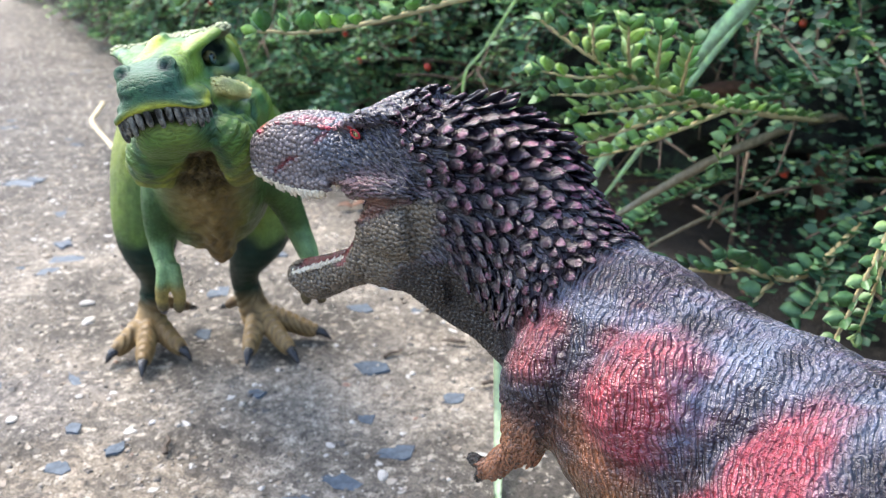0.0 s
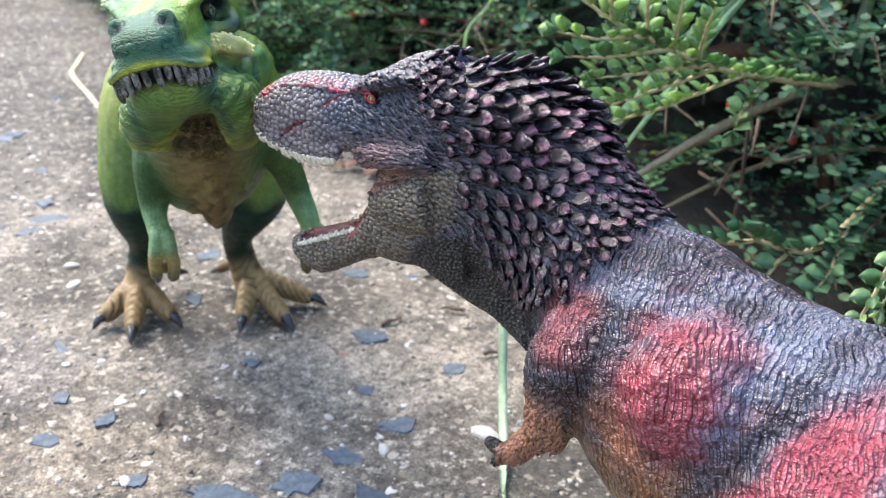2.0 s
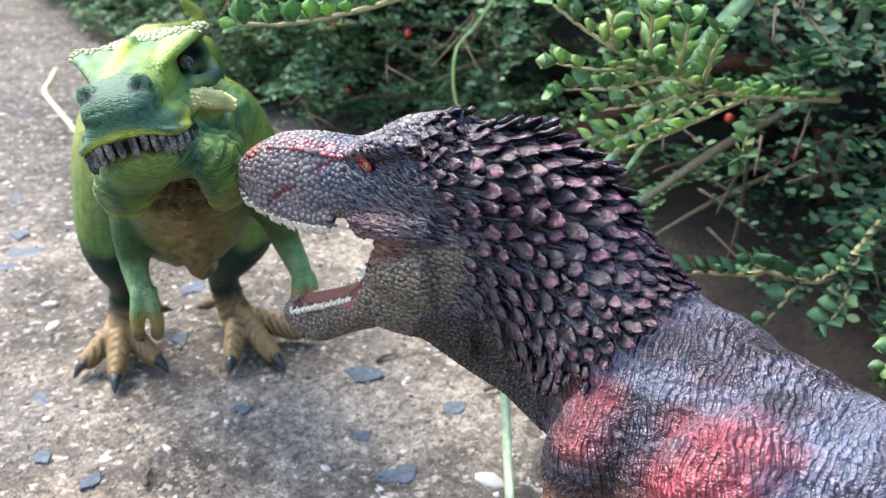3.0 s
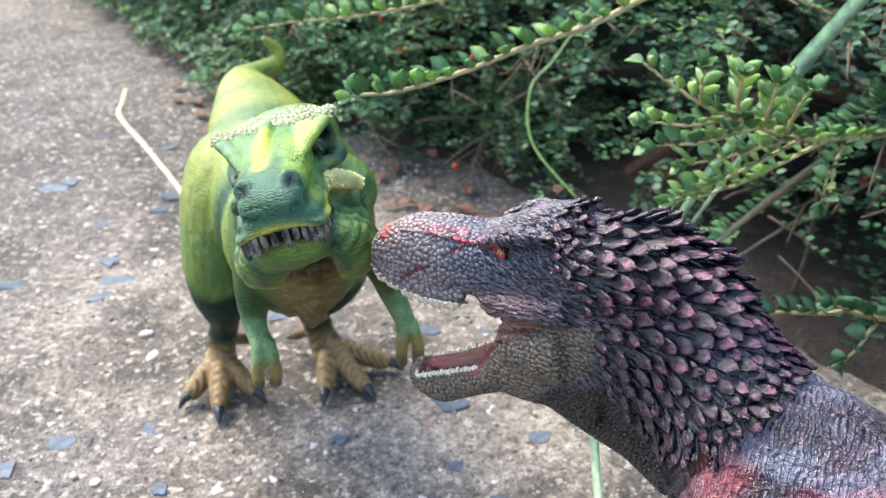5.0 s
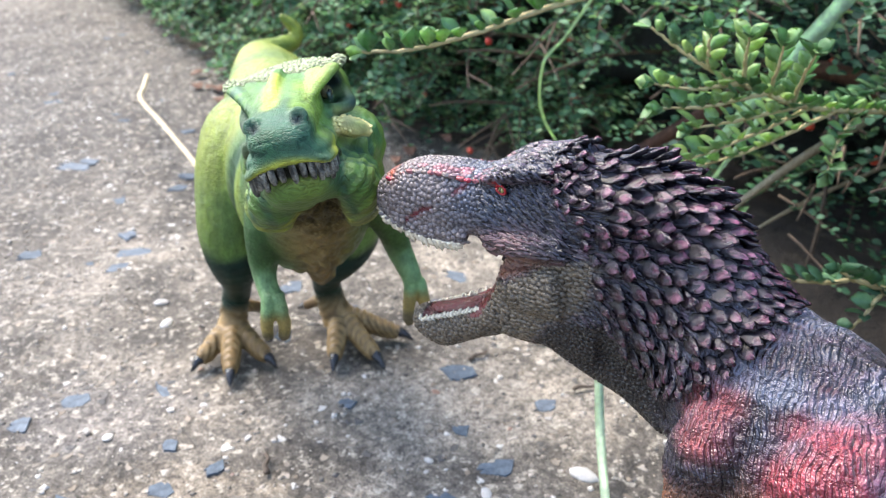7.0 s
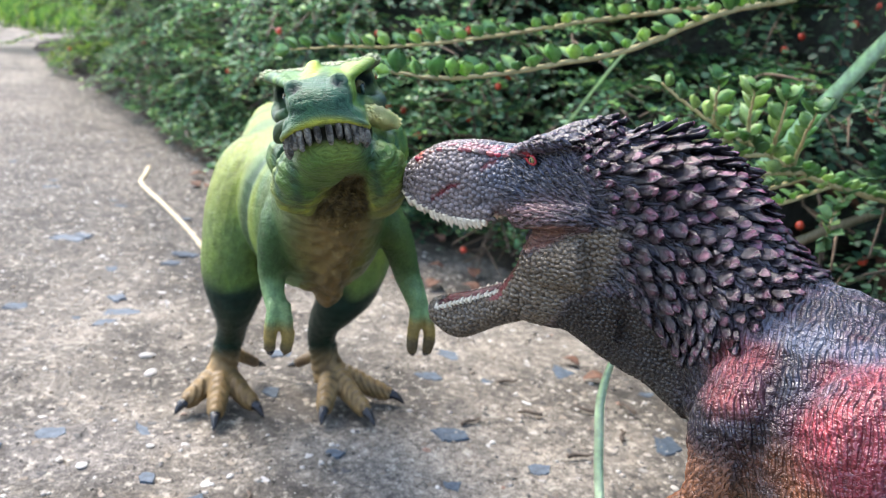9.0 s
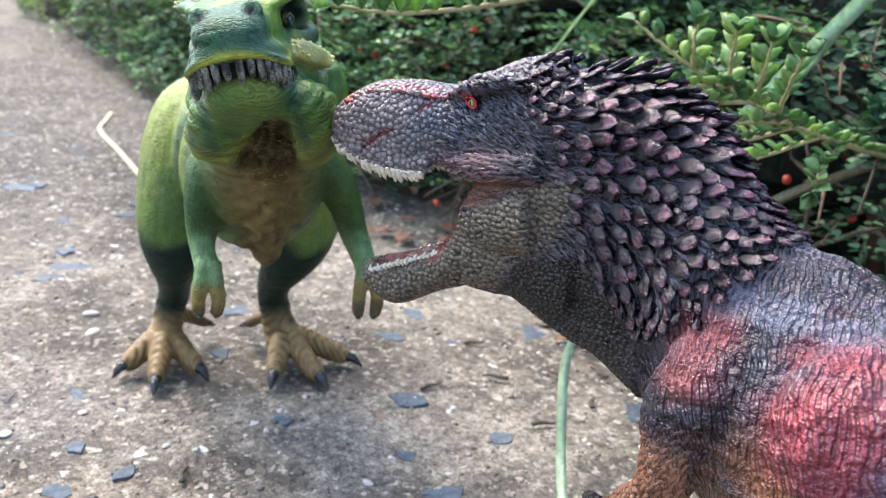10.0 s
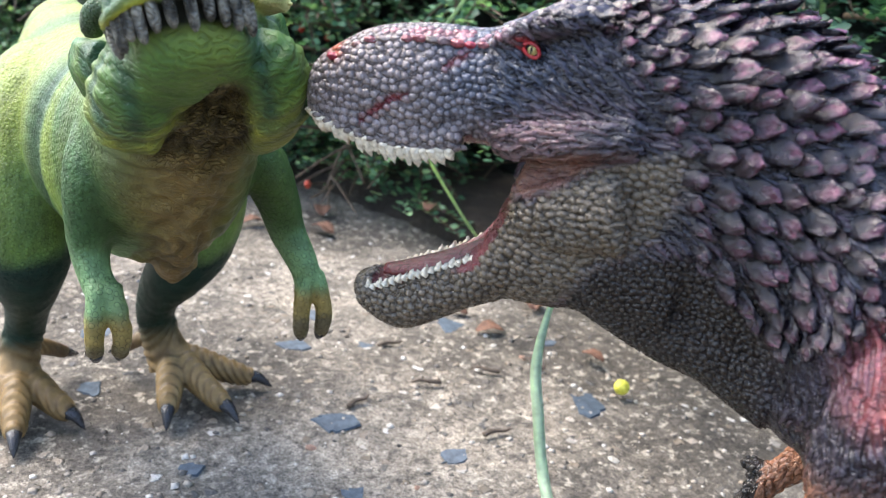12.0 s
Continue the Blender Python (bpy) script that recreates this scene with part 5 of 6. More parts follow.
for k, t in enumerate(np.linspace(0, 1, 30)):
    yy = edge_at(sx) + 0.012 * ripple(np.c_[sx, sx * 0 + t, sx], 0.06) - 0.01 + 0.04 * (1 - step(sx, 0.0, 0.08)) + 2.2 * t**1.5
    zz = 0.0005 + 0.012 * step(np.full(len(sx), t), 0, 0.1) + 0.003 * ripple(np.c_[sx, yy, sx * 0], 0.02) * min(1, 10 * t)
    zz = zz if k else zz * 0 - 0.004
    rows.append(np.c_[sx, yy, zz])
idx = np.arange(80 * 30).reshape(30, 80)
quads = np.stack([idx[:-1, :-1], idx[:-1, 1:], idx[1:, 1:], idx[1:, :-1]], -1).reshape(-1, 4)
bed = new("planting_bed", mesh_of("planting_bed", np.vstack(rows), quads, M_SOIL))
tagged(bed, "dark soil bed under the shrubs", "soil", kind="structure")


# ---- the lawn beyond the bend of the path ----
def lawn():
    rng = np.random.RandomState(77)
    n = 9000
    x = rng.uniform(-2.6, -0.75, n)
    y = 1.95 + 0.25 * (x + 0.75) * -0.4 + rng.uniform(0, 1.0, n) ** 1.3 * 1.6
    high, lean = rng.uniform(0.02, 0.055, n), rng.normal(size=(n, 2)) * 0.014
    a = rng.uniform(0, 6.28, n)
    w = np.c_[np.cos(a), np.sin(a), 0 * a] * 0.0022
    base = np.c_[x, y, 0 * x]
    mid = base + np.c_[lean * 0.35, high * 0.6]
    tip = base + np.c_[lean, high]
    v = np.stack([base - w, base + w, mid + w * 0.8, mid - w * 0.8, tip], 1).reshape(-1, 3)
    k = 5 * np.arange(n)[:, None]
    f = (k + [0, 1, 2, 3]).tolist() + (k + [3, 2, 4]).tolist()
    ob = new("lawn", mesh_of("lawn", v, f, M_LEAF_PALE))
    return tagged(ob, "bright green lawn grass beyond the path", "grass", kind="stuff")


lawn()


# ---- shrubs ----
LEAF_SHAPE = np.array([(0, 0, 0), (0.28, 0.30, 0.05), (0.68, 0.33, 0.06), (1, 0, -0.04), (0.68, -0.33, 0.06), (0.28, -0.30, 0.05), (0.5, 0, -0.03)])
LEAF_FACES = np.array([(6, 0, 5), (6, 5, 4), (6, 4, 3), (6, 3, 2), (6, 2, 1), (6, 1, 0)])


def leaves_mesh(name, at, along, normal, size, material):
    """Many small oval leaves in one mesh."""
    along = along / np.linalg.norm(along, axis=1)[:, None]
    side = np.cross(normal, along)
    side /= np.linalg.norm(side, axis=1)[:, None] + 1e-9
    up = np.cross(along, side)
    s = LEAF_SHAPE
    v = at[:, None] + size[:, None, None] * (along[:, None] * s[None, :, :1] + side[:, None] * s[None, :, 1:2] + up[:, None] * s[None, :, 2:])
    f = (LEAF_FACES[None] + 7 * np.arange(len(at))[:, None, None]).reshape(-1, 3)
    me = bpy.data.meshes.new(name)
    me.from_pydata(v.reshape(-1, 3).tolist(), [], f.tolist())
    me.materials.append(material)
    me.polygons.foreach_set("use_smooth", [True] * len(f))
    return me


def arch(rng, start, heading, length, rise, n=14):
    """A twig that climbs and then arches over."""
    pts = [np.array(start, float)]
    h, pitch = heading, rise
    for k in range(n - 1):
        d = np.array([math.cos(h) * math.cos(pitch), math.sin(h) * math.cos(pitch), math.sin(pitch)])
        pts.append(pts[-1] + d * length / (n - 1))
        pitch -= rng.uniform(0.02, 0.16)
        h += rng.normal() * 0.09
    return np.array(pts)


def shrub(name, label, seed, x0, x1, depth0, depth1, count, leaf, tall, berries=30, skin=None, clear=0.0):
    """Flat fronds in layers: an arching stem with side twigs in one plane, paired small leaves on all of them, dark gaps between the layers."""
    rng = np.random.RandomState(seed)
    root = new(name)
    root.location = ((x0 + x1) / 2, edge_at((x0 + x1) / 2) + (depth0 + depth1) / 2, 0)
    stems, at, along, normal, size, red = [], [], [], [], [], []

    def clothe(line, wide, gap):
        run = np.r_[0, np.cumsum(np.linalg.norm(np.diff(line, axis=0), axis=1))]
        m = max(int(run[-1] / gap), 2)
        where = np.linspace(0.06, 1.0, m) * run[-1]
        p = np.stack([np.interp(where, run, line[:, k]) for k in range(3)], 1)
        tan = unit(np.gradient(p, axis=0))
        side = unit(np.cross(tan, (0, 0, 1.0)))
        lean = np.cross(side, tan)
        for s in (1, -1):
            at.append(p + rng.normal(size=(m, 3)) * 0.0006)
            along.append(tan * rng.uniform(0.35, 0.7, (m, 1)) + side * s * rng.uniform(0.6, 1.0, (m, 1)) + lean * rng.uniform(0.0, 0.7, (m, 1)))
            normal.append(lean + rng.normal(size=(m, 3)) * 0.3)
            size.append(wide * rng.uniform(0.65, 1.15, m))
        return p

    for k in range(count):
        bx = rng.uniform(x0, x1)
        deep = depth0 + (depth1 - depth0) * rng.uniform() ** 1.2
        tier = 0.03 + 0.05 * int((tall - 0.03) / 0.05 * rng.uniform() ** 1.35) + rng.normal() * 0.006
        floor_z = clear if bx < 0.17 else 0.03
        high = max(min(tier, 0.05 + 1.3 * deep), floor_z)
        start = np.array([bx, edge_at(bx) + 0.045 + deep, high])
        length = rng.uniform(0.11, 0.22)
        line = catmull(arch(rng, start, radians(rng.uniform(185, 272)), length, rng.uniform(0.0, 0.4)), 2)
        line[:, 2] = np.maximum(line[:, 2], max(0.6 * floor_z, 0.012))
        inside = line[:, 1] > edge_at(line[:, 0]) - 0.03
        line = line[: max(int(inside.argmin()) if not inside.all() else len(line), 5)]
        thick = np.linspace(0.0013, 0.0005, len(line))
        stems.append(tube(np.c_[line, thick, thick], ring=5, steps=1))
        clothe(line, leaf, leaf * 0.75)
        tan = unit(np.gradient(line, axis=0))
        for j in range(3, len(line) - 1, 2):
            s = 1 if (j // 2) % 2 else -1
            side = unit(np.cross(tan[j], (0, 0, 1.0)))
            reach = (0.055 - 0.035 * j / len(line)) * rng.uniform(0.6, 1.2)
            way = unit(tan[j] * 0.75 + side * s * rng.uniform(0.5, 0.85) + np.array([0, 0, rng.uniform(-0.1, 0.25)]))
            t = np.linspace(0, 1, 5)[:, None]
            twig = line[j] + way * reach * t + np.array([0, 0, -0.003]) * t**2
            p = clothe(twig, leaf * 0.85, leaf * 0.7)
            if j % 4 == 1:
                thin = np.linspace(0.0008, 0.0004, 5)
                stems.append(tube(np.c_[twig, thin, thin], ring=4, steps=1))
            if rng.uniform() < 0.06:
                red.append(p[rng.randint(len(p))] + (0, 0, -0.003))
    at, along, normal, size = np.vstack(at), np.vstack(along), np.vstack(normal), np.concatenate(size)
    inside = (at[:, 1] > edge_at(at[:, 0]) - 0.012 + 0.02 * ripple(at, 0.05)) & (at[:, 2] > 0.004)
    inside &= (at[:, 0] < 0.09) | (at[:, 0] > 0.148 + 0.01 * ripple(at, 0.03)) | (at[:, 2] > 0.75 * clear + 0.012 * ripple(at, 0.03))
    at, along, normal, size = at[inside], along[inside], normal[inside], size[inside]
    off = np.array(root.location)
    v, f = joined([s for s in stems if (s[0][:, 1] > edge_at(s[0][:, 0]) - 0.03).all()])
    tagged(part("wood", mesh_of("wood", v - off, f, M_TWIG), root, "thin brown woody stems"), kind="stuff")
    crown = part("foliage", leaves_mesh("foliage", at - off, along, normal, size, skin or M_LEAF), root, "dense small dark green oval leaves")
    tagged(crown, kind="stuff")
    for b in [ball(p - off, 0.0021, (1, 1, 1.05), 8) for p in red[:berries]]:
        part("berry", mesh_of("berry", *b, M_BERRY), root, "orange-red berry")
    return tagged(root, label, "shrub", "cotoneaster shrubs")


def hedge_shade():
    """The shaded inside of the hedge as a dark sheet behind the leafy shoots, with leaves over it."""
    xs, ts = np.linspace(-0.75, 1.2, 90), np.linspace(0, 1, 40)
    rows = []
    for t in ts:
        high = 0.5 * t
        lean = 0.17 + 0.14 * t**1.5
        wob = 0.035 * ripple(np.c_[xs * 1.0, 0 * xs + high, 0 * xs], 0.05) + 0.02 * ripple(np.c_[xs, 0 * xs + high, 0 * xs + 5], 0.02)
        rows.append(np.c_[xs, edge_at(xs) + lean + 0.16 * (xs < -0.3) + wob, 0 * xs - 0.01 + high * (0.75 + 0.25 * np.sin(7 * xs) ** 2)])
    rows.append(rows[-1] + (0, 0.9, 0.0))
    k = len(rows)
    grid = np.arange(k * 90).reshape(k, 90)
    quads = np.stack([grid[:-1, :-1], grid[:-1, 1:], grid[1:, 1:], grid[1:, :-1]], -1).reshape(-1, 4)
    ob = new("hedge_thicket", mesh_of("hedge_thicket", np.vstack(rows), quads, M_HEDGE_SHADE))
    # the leaves that clothe it
    rng = np.random.RandomState(17)
    n = 30000
    skin = np.array(rows)
    a, b = rng.randint(0, k - 1, n), rng.randint(0, 89, n)
    high = rng.uniform(size=n) < 0.2
    a[high] = k - 2
    s, t = rng.uniform(size=(n, 1)), rng.uniform(size=(n, 1))
    at = skin[a, b] * (1 - s) * (1 - t) + skin[a, b + 1] * (1 - s) * t + skin[a + 1, b] * s * (1 - t) + skin[a + 1, b + 1] * s * t
    at += rng.normal(size=(n, 3)) * 0.014 + (0, -0.012, 0)
    at[:, 2] = np.maximum(at[:, 2], 0.01)
    leafy = (at[:, 2] > 0.05 + 0.06 * (at[:, 0] > 0.08) + 0.05 * ripple(at, 0.08)) & (ripple(at, 0.05) > -0.35)
    at = at[leafy]
    n = len(at)
    way = rng.normal(size=(n, 3)) * 0.7 + (-0.2, -0.5, -0.1)
    up = rng.normal(size=(n, 3)) * 0.5 + (0, -0.5, 0.8)
    cover = part("foliage", leaves_mesh("foliage", at, way, up, rng.uniform(0.004, 0.0075, n), M_LEAF), ob)
    tagged(cover, "dark green hedge leaves", kind="stuff")
    return tagged(ob, "dark sheet standing for the shaded inside of the hedge behind the shrubs", "hedge", kind="structure")


hedge_shade()
shrub("cotoneaster_shrub", "low cotoneaster shrub with red berries beside the path", 11, -0.12, 0.14, 0.0, 0.3, 135, 0.0056, 0.28, 26, M_LEAF_BRIGHTER)
shrub("cotoneaster_shrub", "spreading cotoneaster shrub with berries over dark soil", 12, 0.12, 0.42, 0.0, 0.3, 70, 0.006, 0.3, 26, None, 0.13)
shrub("cotoneaster_shrub", "cotoneaster shrub sprawling at the end of the path", 13, -0.40, -0.08, 0.03, 0.35, 135, 0.0056, 0.26, 10, M_LEAF_BRIGHTER)
shrub("cotoneaster_shrub", "distant pale green shrub at the bend of the path", 14, -0.75, -0.36, 0.06, 0.5, 60, 0.0085, 0.3, 6, M_LEAF_PALE)
shrub("background_shrub", "tall dark green shrub behind the cotoneasters", 15, -0.5, 0.2, 0.14, 0.4, 80, 0.007, 0.5, 0)
shrub("background_shrub", "tall leafy green shrub with berries behind the low shoots", 16, 0.15, 0.75, 0.1, 0.4, 45, 0.0065, 0.5, 30, None, 0.16)


# ---- sprigs that reach out of the shrubs ----
def leaf_piece(length, skin=None):
    """One oval leaf with a raised rim, a folded midrib and some thickness."""
    out = [(0.0, 0.06), (0.16, 0.22), (0.42, 0.37), (0.68, 0.33), (0.88, 0.16), (1.0, 0.0)]
    v, f = [], []
    for t, w in out:
        bend = -0.10 * (t - 0.4) ** 2
        v += [(t, w, 0.16 * w + bend + 0.05), (t, 0, bend), (t, -w, 0.16 * w + bend + 0.05), (t, 0, bend - 0.035)]
    for k in range(5):
        a, b = 4 * k, 4 * k + 4
        f += [(a, a + 1, b + 1, b), (a + 1, a + 2, b + 2, b + 1), (a + 2, a + 3, b + 3, b + 2), (a + 3, a, b, b + 3)]
    return mesh_of("leaf", np.array(v) * length, f, skin or M_LEAF_NEAR)


# a darker copy of the leaf, for low sprigs that stand in shade
M_LEAF_SHADED = leaf_skin("shaded_leaf", [(0.0, (0.03, 0.09, 0.05)), (0.5, (0.07, 0.17, 0.088)), (1.0, (0.15, 0.29, 0.14))], True, 0.36)
LEAVES = [leaf_piece(0.0068), leaf_piece(0.008), leaf_piece(0.0056)]
LEAVES_SHADED = [leaf_piece(length, M_LEAF_SHADED) for length in (0.0068, 0.008, 0.0056)]


def along_to(at, way, normal, scale=1.0):
    x = Vector(way).normalized()
    y = Vector(normal).cross(x).normalized()
    z = x.cross(y)
    m = Matrix((x, y, z)).transposed().to_4x4()
    return Matrix.Translation(at) @ m @ Matrix.Scale(scale, 4)


def sprig(label, lines, seed, leaf=0, gap=0.0042, upright=0.8, thick=0.0009, young=True, shaded=False, size=1.0):
    """A twig with side shoots and paired leaves. lines: lists of points, the main stem first."""
    rng = np.random.RandomState(seed)
    choice = LEAVES_SHADED if shaded else LEAVES
    root = new("cotoneaster_sprig")
    root.location = lines[0][-1]
    off = np.array(lines[0][-1])
    for n, line in enumerate(lines):
        p = catmull(line, 8)
        r = np.linspace(0.35, 1.0, len(p)) * (thick if n == 0 else thick * 0.7)
        bumpy = p + rng.normal(size=p.shape) * 0.00012
        part("twig", mesh_of("twig", *[a if k else a - off for k, a in enumerate(tube(np.c_[bumpy, r, r], ring=7, steps=1))], M_YOUNG if young else M_TWIG), root)
        run = np.r_[0, np.cumsum(np.linalg.norm(np.diff(p, axis=0), axis=1))]
        tip, out = p[0], unit(p[0] - p[3])
        for k in range(4 if n else 2):
            a = 1.256 * k + rng.uniform(-0.3, 0.3)
            s1 = unit(np.cross(out, (0.3, 0.2, 1.0)))
            s2 = np.cross(out, s1)
            spread_way = s1 * math.cos(a) + s2 * math.sin(a)
            ob = part("leaf", choice[rng.randint(2)], root)
            ob.matrix_basis = along_to(Vector(tip - off), out * rng.uniform(0.8, 1.2) + spread_way * 0.6, out * 0.4 - spread_way, rng.uniform(0.6, 0.9) * size)
        s = 0.002
        while s < run[-1] * 0.97:
            at = np.array([np.interp(s, run, p[:, k]) for k in range(3)])
            ahead = np.array([np.interp(max(s - 0.002, 0), run, p[:, k]) for k in range(3)]) - np.array([np.interp(s + 0.002, run, p[:, k]) for k in range(3)])
            ahead /= np.linalg.norm(ahead)
            side = np.cross(ahead, (0, 0, 1.0))
            side /= np.linalg.norm(side) + 1e-9
            up = np.cross(side, ahead)
            for sgn in ((1, -1) if s > 0 else (1, -1, 0)):
                way = ahead * rng.uniform(0.3, 0.65) + side * sgn * rng.uniform(0.35, 0.8) + up * upright * rng.uniform(0.5, 1.2)
                if sgn == 0:
                    way = ahead + up * 0.2
                normal = up * 0.8 - side * sgn * 0.9 - ahead * 0.5 + rng.normal(size=3) * 0.3
                me = choice[(leaf if rng.uniform() < 0.6 else rng.randint(3))]
                ob = part("leaf", me, root)
                ob.matrix_basis = along_to(Vector(at - off), way, normal, rng.uniform(0.8, 1.1) * size)
            s += 0.78 * gap * rng.uniform(0.8, 1.25)
    return tagged(root, label, "shrub sprig", "cotoneaster sprigs")


sprig("arching cotoneaster twig with small paired green leaves", [[(-0.052, 0.256, 0.1365), (-0.041, 0.263, 0.1355), (-0.032, 0.271, 0.1355), (-0.017, 0.282, 0.1375), (-0.003, 0.293, 0.1405), (0.026, 0.306, 0.148), (0.060, 0.322, 0.163), (0.10, 0.36, 0.172)]], 21, leaf=1, gap=0.0088, upright=1.2, thick=0.0013)
sprig("thin cotoneaster twig with small green leaves", [[(-0.095, 0.338, 0.134), (-0.075, 0.339, 0.137), (-0.055, 0.340, 0.139), (-0.02, 0.343, 0.146), (0.02, 0.35, 0.156), (0.07, 0.37, 0.166)]], 22, gap=0.0078, upright=1.0, thick=0.001)
stem = [(0.033, 0.283, 0.1395), (0.042, 0.281, 0.1335), (0.053, 0.279, 0.1275), (0.066, 0.281, 0.122), (0.085, 0.290, 0.1145), (0.114, 0.312, 0.106), (0.16, 0.35, 0.095)]
shoots = [
    [(0.0475, 0.270, 0.1415), (0.049, 0.275, 0.134), (0.051, 0.279, 0.1285)],
    [(0.058, 0.268, 0.141), (0.060, 0.274, 0.133), (0.063, 0.280, 0.123)],
    [(0.068, 0.267, 0.139), (0.070, 0.274, 0.129), (0.073, 0.284, 0.119)],
    [(0.079, 0.270, 0.136), (0.080, 0.278, 0.127), (0.083, 0.289, 0.115)],
    [(0.033, 0.270, 0.126), (0.045, 0.272, 0.124), (0.062, 0.279, 0.124)],
    [(0.036, 0.268, 0.119), (0.050, 0.271, 0.119), (0.072, 0.283, 0.120)],
    [(0.046, 0.268, 0.113), (0.062, 0.274, 0.114), (0.086, 0.290, 0.114)],
    [(0.044, 0.266, 0.103), (0.062, 0.274, 0.107), (0.092, 0.295, 0.112)],
    [(0.050, 0.285, 0.093), (0.072, 0.290, 0.098), (0.104, 0.304, 0.108)],
    [(0.098, 0.285, 0.094), (0.104, 0.296, 0.100), (0.118, 0.315, 0.105)],
]
sprig("leafy cotoneaster sprig with upright shoots", [stem] + shoots, 23, gap=0.0066, upright=0.8, thick=0.0012)
low = [
    [(0.072, 0.270, 0.0576), (0.085, 0.270, 0.0606), (0.100, 0.270, 0.0601), (0.1081, 0.270, 0.0615), (0.1193, 0.270, 0.0585), (0.1314, 0.272, 0.0604), (0.16, 0.30, 0.068)],
    [(0.1066, 0.262, 0.0467), (0.1106, 0.262, 0.0534), (0.1193, 0.270, 0.0585)],
    [(0.124, 0.256, 0.051), (0.131, 0.262, 0.056), (0.142, 0.280, 0.063)],
    [(0.098, 0.262, 0.069), (0.104, 0.266, 0.065), (0.110, 0.270, 0.061)],
]
sprig("broad-leaved cotoneaster sprig low over the soil", low, 24, leaf=1, gap=0.0068, upright=0.6, thick=0.0013, shaded=True)
bright = [
    [(0.1065, 0.199, 0.072), (0.1105, 0.201, 0.083), (0.115, 0.204, 0.0955), (0.128, 0.218, 0.113), (0.16, 0.26, 0.128)],
    [(0.118, 0.196, 0.084), (0.1195, 0.200, 0.093), (0.124, 0.213, 0.107)],
    [(0.121, 0.214, 0.068), (0.122, 0.213, 0.083), (0.127, 0.217, 0.111)],
]
sprig("bright young cotoneaster sprig beside the feathered figure", bright, 27, leaf=0, gap=0.0062, upright=0.6, thick=0.0012, size=0.72)
sprig("cotoneaster twig with leaves low at the shrub edge", [[(0.052, 0.325, 0.042), (0.075, 0.335, 0.050), (0.10, 0.35, 0.056), (0.15, 0.39, 0.06)], [(0.07, 0.312, 0.052), (0.08, 0.325, 0.052), (0.095, 0.345, 0.055)]], 25, leaf=0, gap=0.005, upright=0.5, young=False, shaded=True)
sprig("cotoneaster twig hanging over the dark soil", [[(0.105, 0.315, 0.105), (0.122, 0.33, 0.104), (0.15, 0.355, 0.106), (0.2, 0.40, 0.11)], [(0.125, 0.31, 0.118), (0.135, 0.33, 0.116), (0.155, 0.357, 0.108)]], 26, leaf=1, gap=0.0055, upright=0.4, young=False, shaded=True)


# ---- grasses and straw ----
dead = catmull([(0.138, 0.372, 0.0), (0.1375, 0.364, 0.03), (0.134, 0.36, 0.062), (0.130, 0.358, 0.083), (0.126, 0.362, 0.098)], 5)
slim = np.linspace(0.0011, 0.0007, len(dead))
tagged(new("dead_twig", mesh_of("dead_twig", *tube(np.c_[dead, slim, slim], ring=6, steps=1), M_BARK)), "thin bare grey-brown twig standing in the soil", "twig")


def blade(tuft, name, label, line, width, material, fold=0.25, tip=0.15):
    """A long folded leaf of a tuft, from its root to its tip."""
    p = catmull(line, 8)
    tan = np.gradient(p, axis=0)
    tan /= np.linalg.norm(tan, axis=1)[:, None]
    side = np.cross(tan, (0.15, 1.0, 0.1))
    side /= np.linalg.norm(side, axis=1)[:, None]
    back = np.cross(side, tan)
    w = width / 2 * np.minimum(1.0, np.linspace(2.4, 2 * tip, len(p)))[:, None]
    v = np.stack([p + side * w, p + back * w * fold, p - side * w, p + back * (w * fold + 0.00025)], 1) - np.array(tuft.location)
    n = len(p)
    f = [(4 * k + a, 4 * k + b, 4 * k + 4 + b, 4 * k + 4 + a) for k in range(n - 1) for a, b in ((0, 1), (1, 2), (2, 3), (3, 0))]
    return part(name, mesh_of(name, v.reshape(-1, 3), f, material), tuft, label)


def tuft_at(label, x, y, name="grass_tuft", category="grass"):
    ob = new(name)
    ob.location = (x, y, 0)
    return tagged(ob, label, category)


near_tuft = tuft_at("single bright green grass blade growing from the path", 0.0236, 0.198)
blade(near_tuft, "blade", "", [(0.0236, 0.198, 0.0), (0.0250, 0.222, 0.003), (0.026, 0.247, 0.012), (0.0255, 0.257, 0.026), (0.026, 0.265, 0.037), (0.030, 0.272, 0.049), (0.037, 0.28, 0.058)], 0.003, M_GRASS, fold=0.3)
far_tuft = tuft_at("tuft of long green and tan blades arching through the shrub", 0.215, 0.45)
blade(far_tuft, "blade", "broad pale green blade", [(0.212, 0.452, 0.0), (0.205, 0.43, 0.14), (0.17, 0.378, 0.185), (0.134, 0.346, 0.161), (0.116, 0.337, 0.142), (0.098, 0.329, 0.123), (0.070, 0.311, 0.095), (0.052, 0.296, 0.074)], 0.0062, M_GRASS, tip=0.2)
blade(far_tuft, "blade", "narrow green blade", [(0.22, 0.455, 0.0), (0.20, 0.42, 0.12), (0.145, 0.366, 0.155), (0.112, 0.345, 0.125), (0.086, 0.326, 0.095), (0.066, 0.316, 0.068)], 0.0032, M_GRASS, tip=0.2)
blade(far_tuft, "blade", "tan dried blade", [(0.225, 0.45, 0.0), (0.21, 0.43, 0.07), (0.18, 0.40, 0.083), (0.137, 0.361, 0.081), (0.110, 0.336, 0.078), (0.085, 0.313, 0.073), (0.062, 0.292, 0.067)], 0.0054, M_STRAW, tip=0.2)
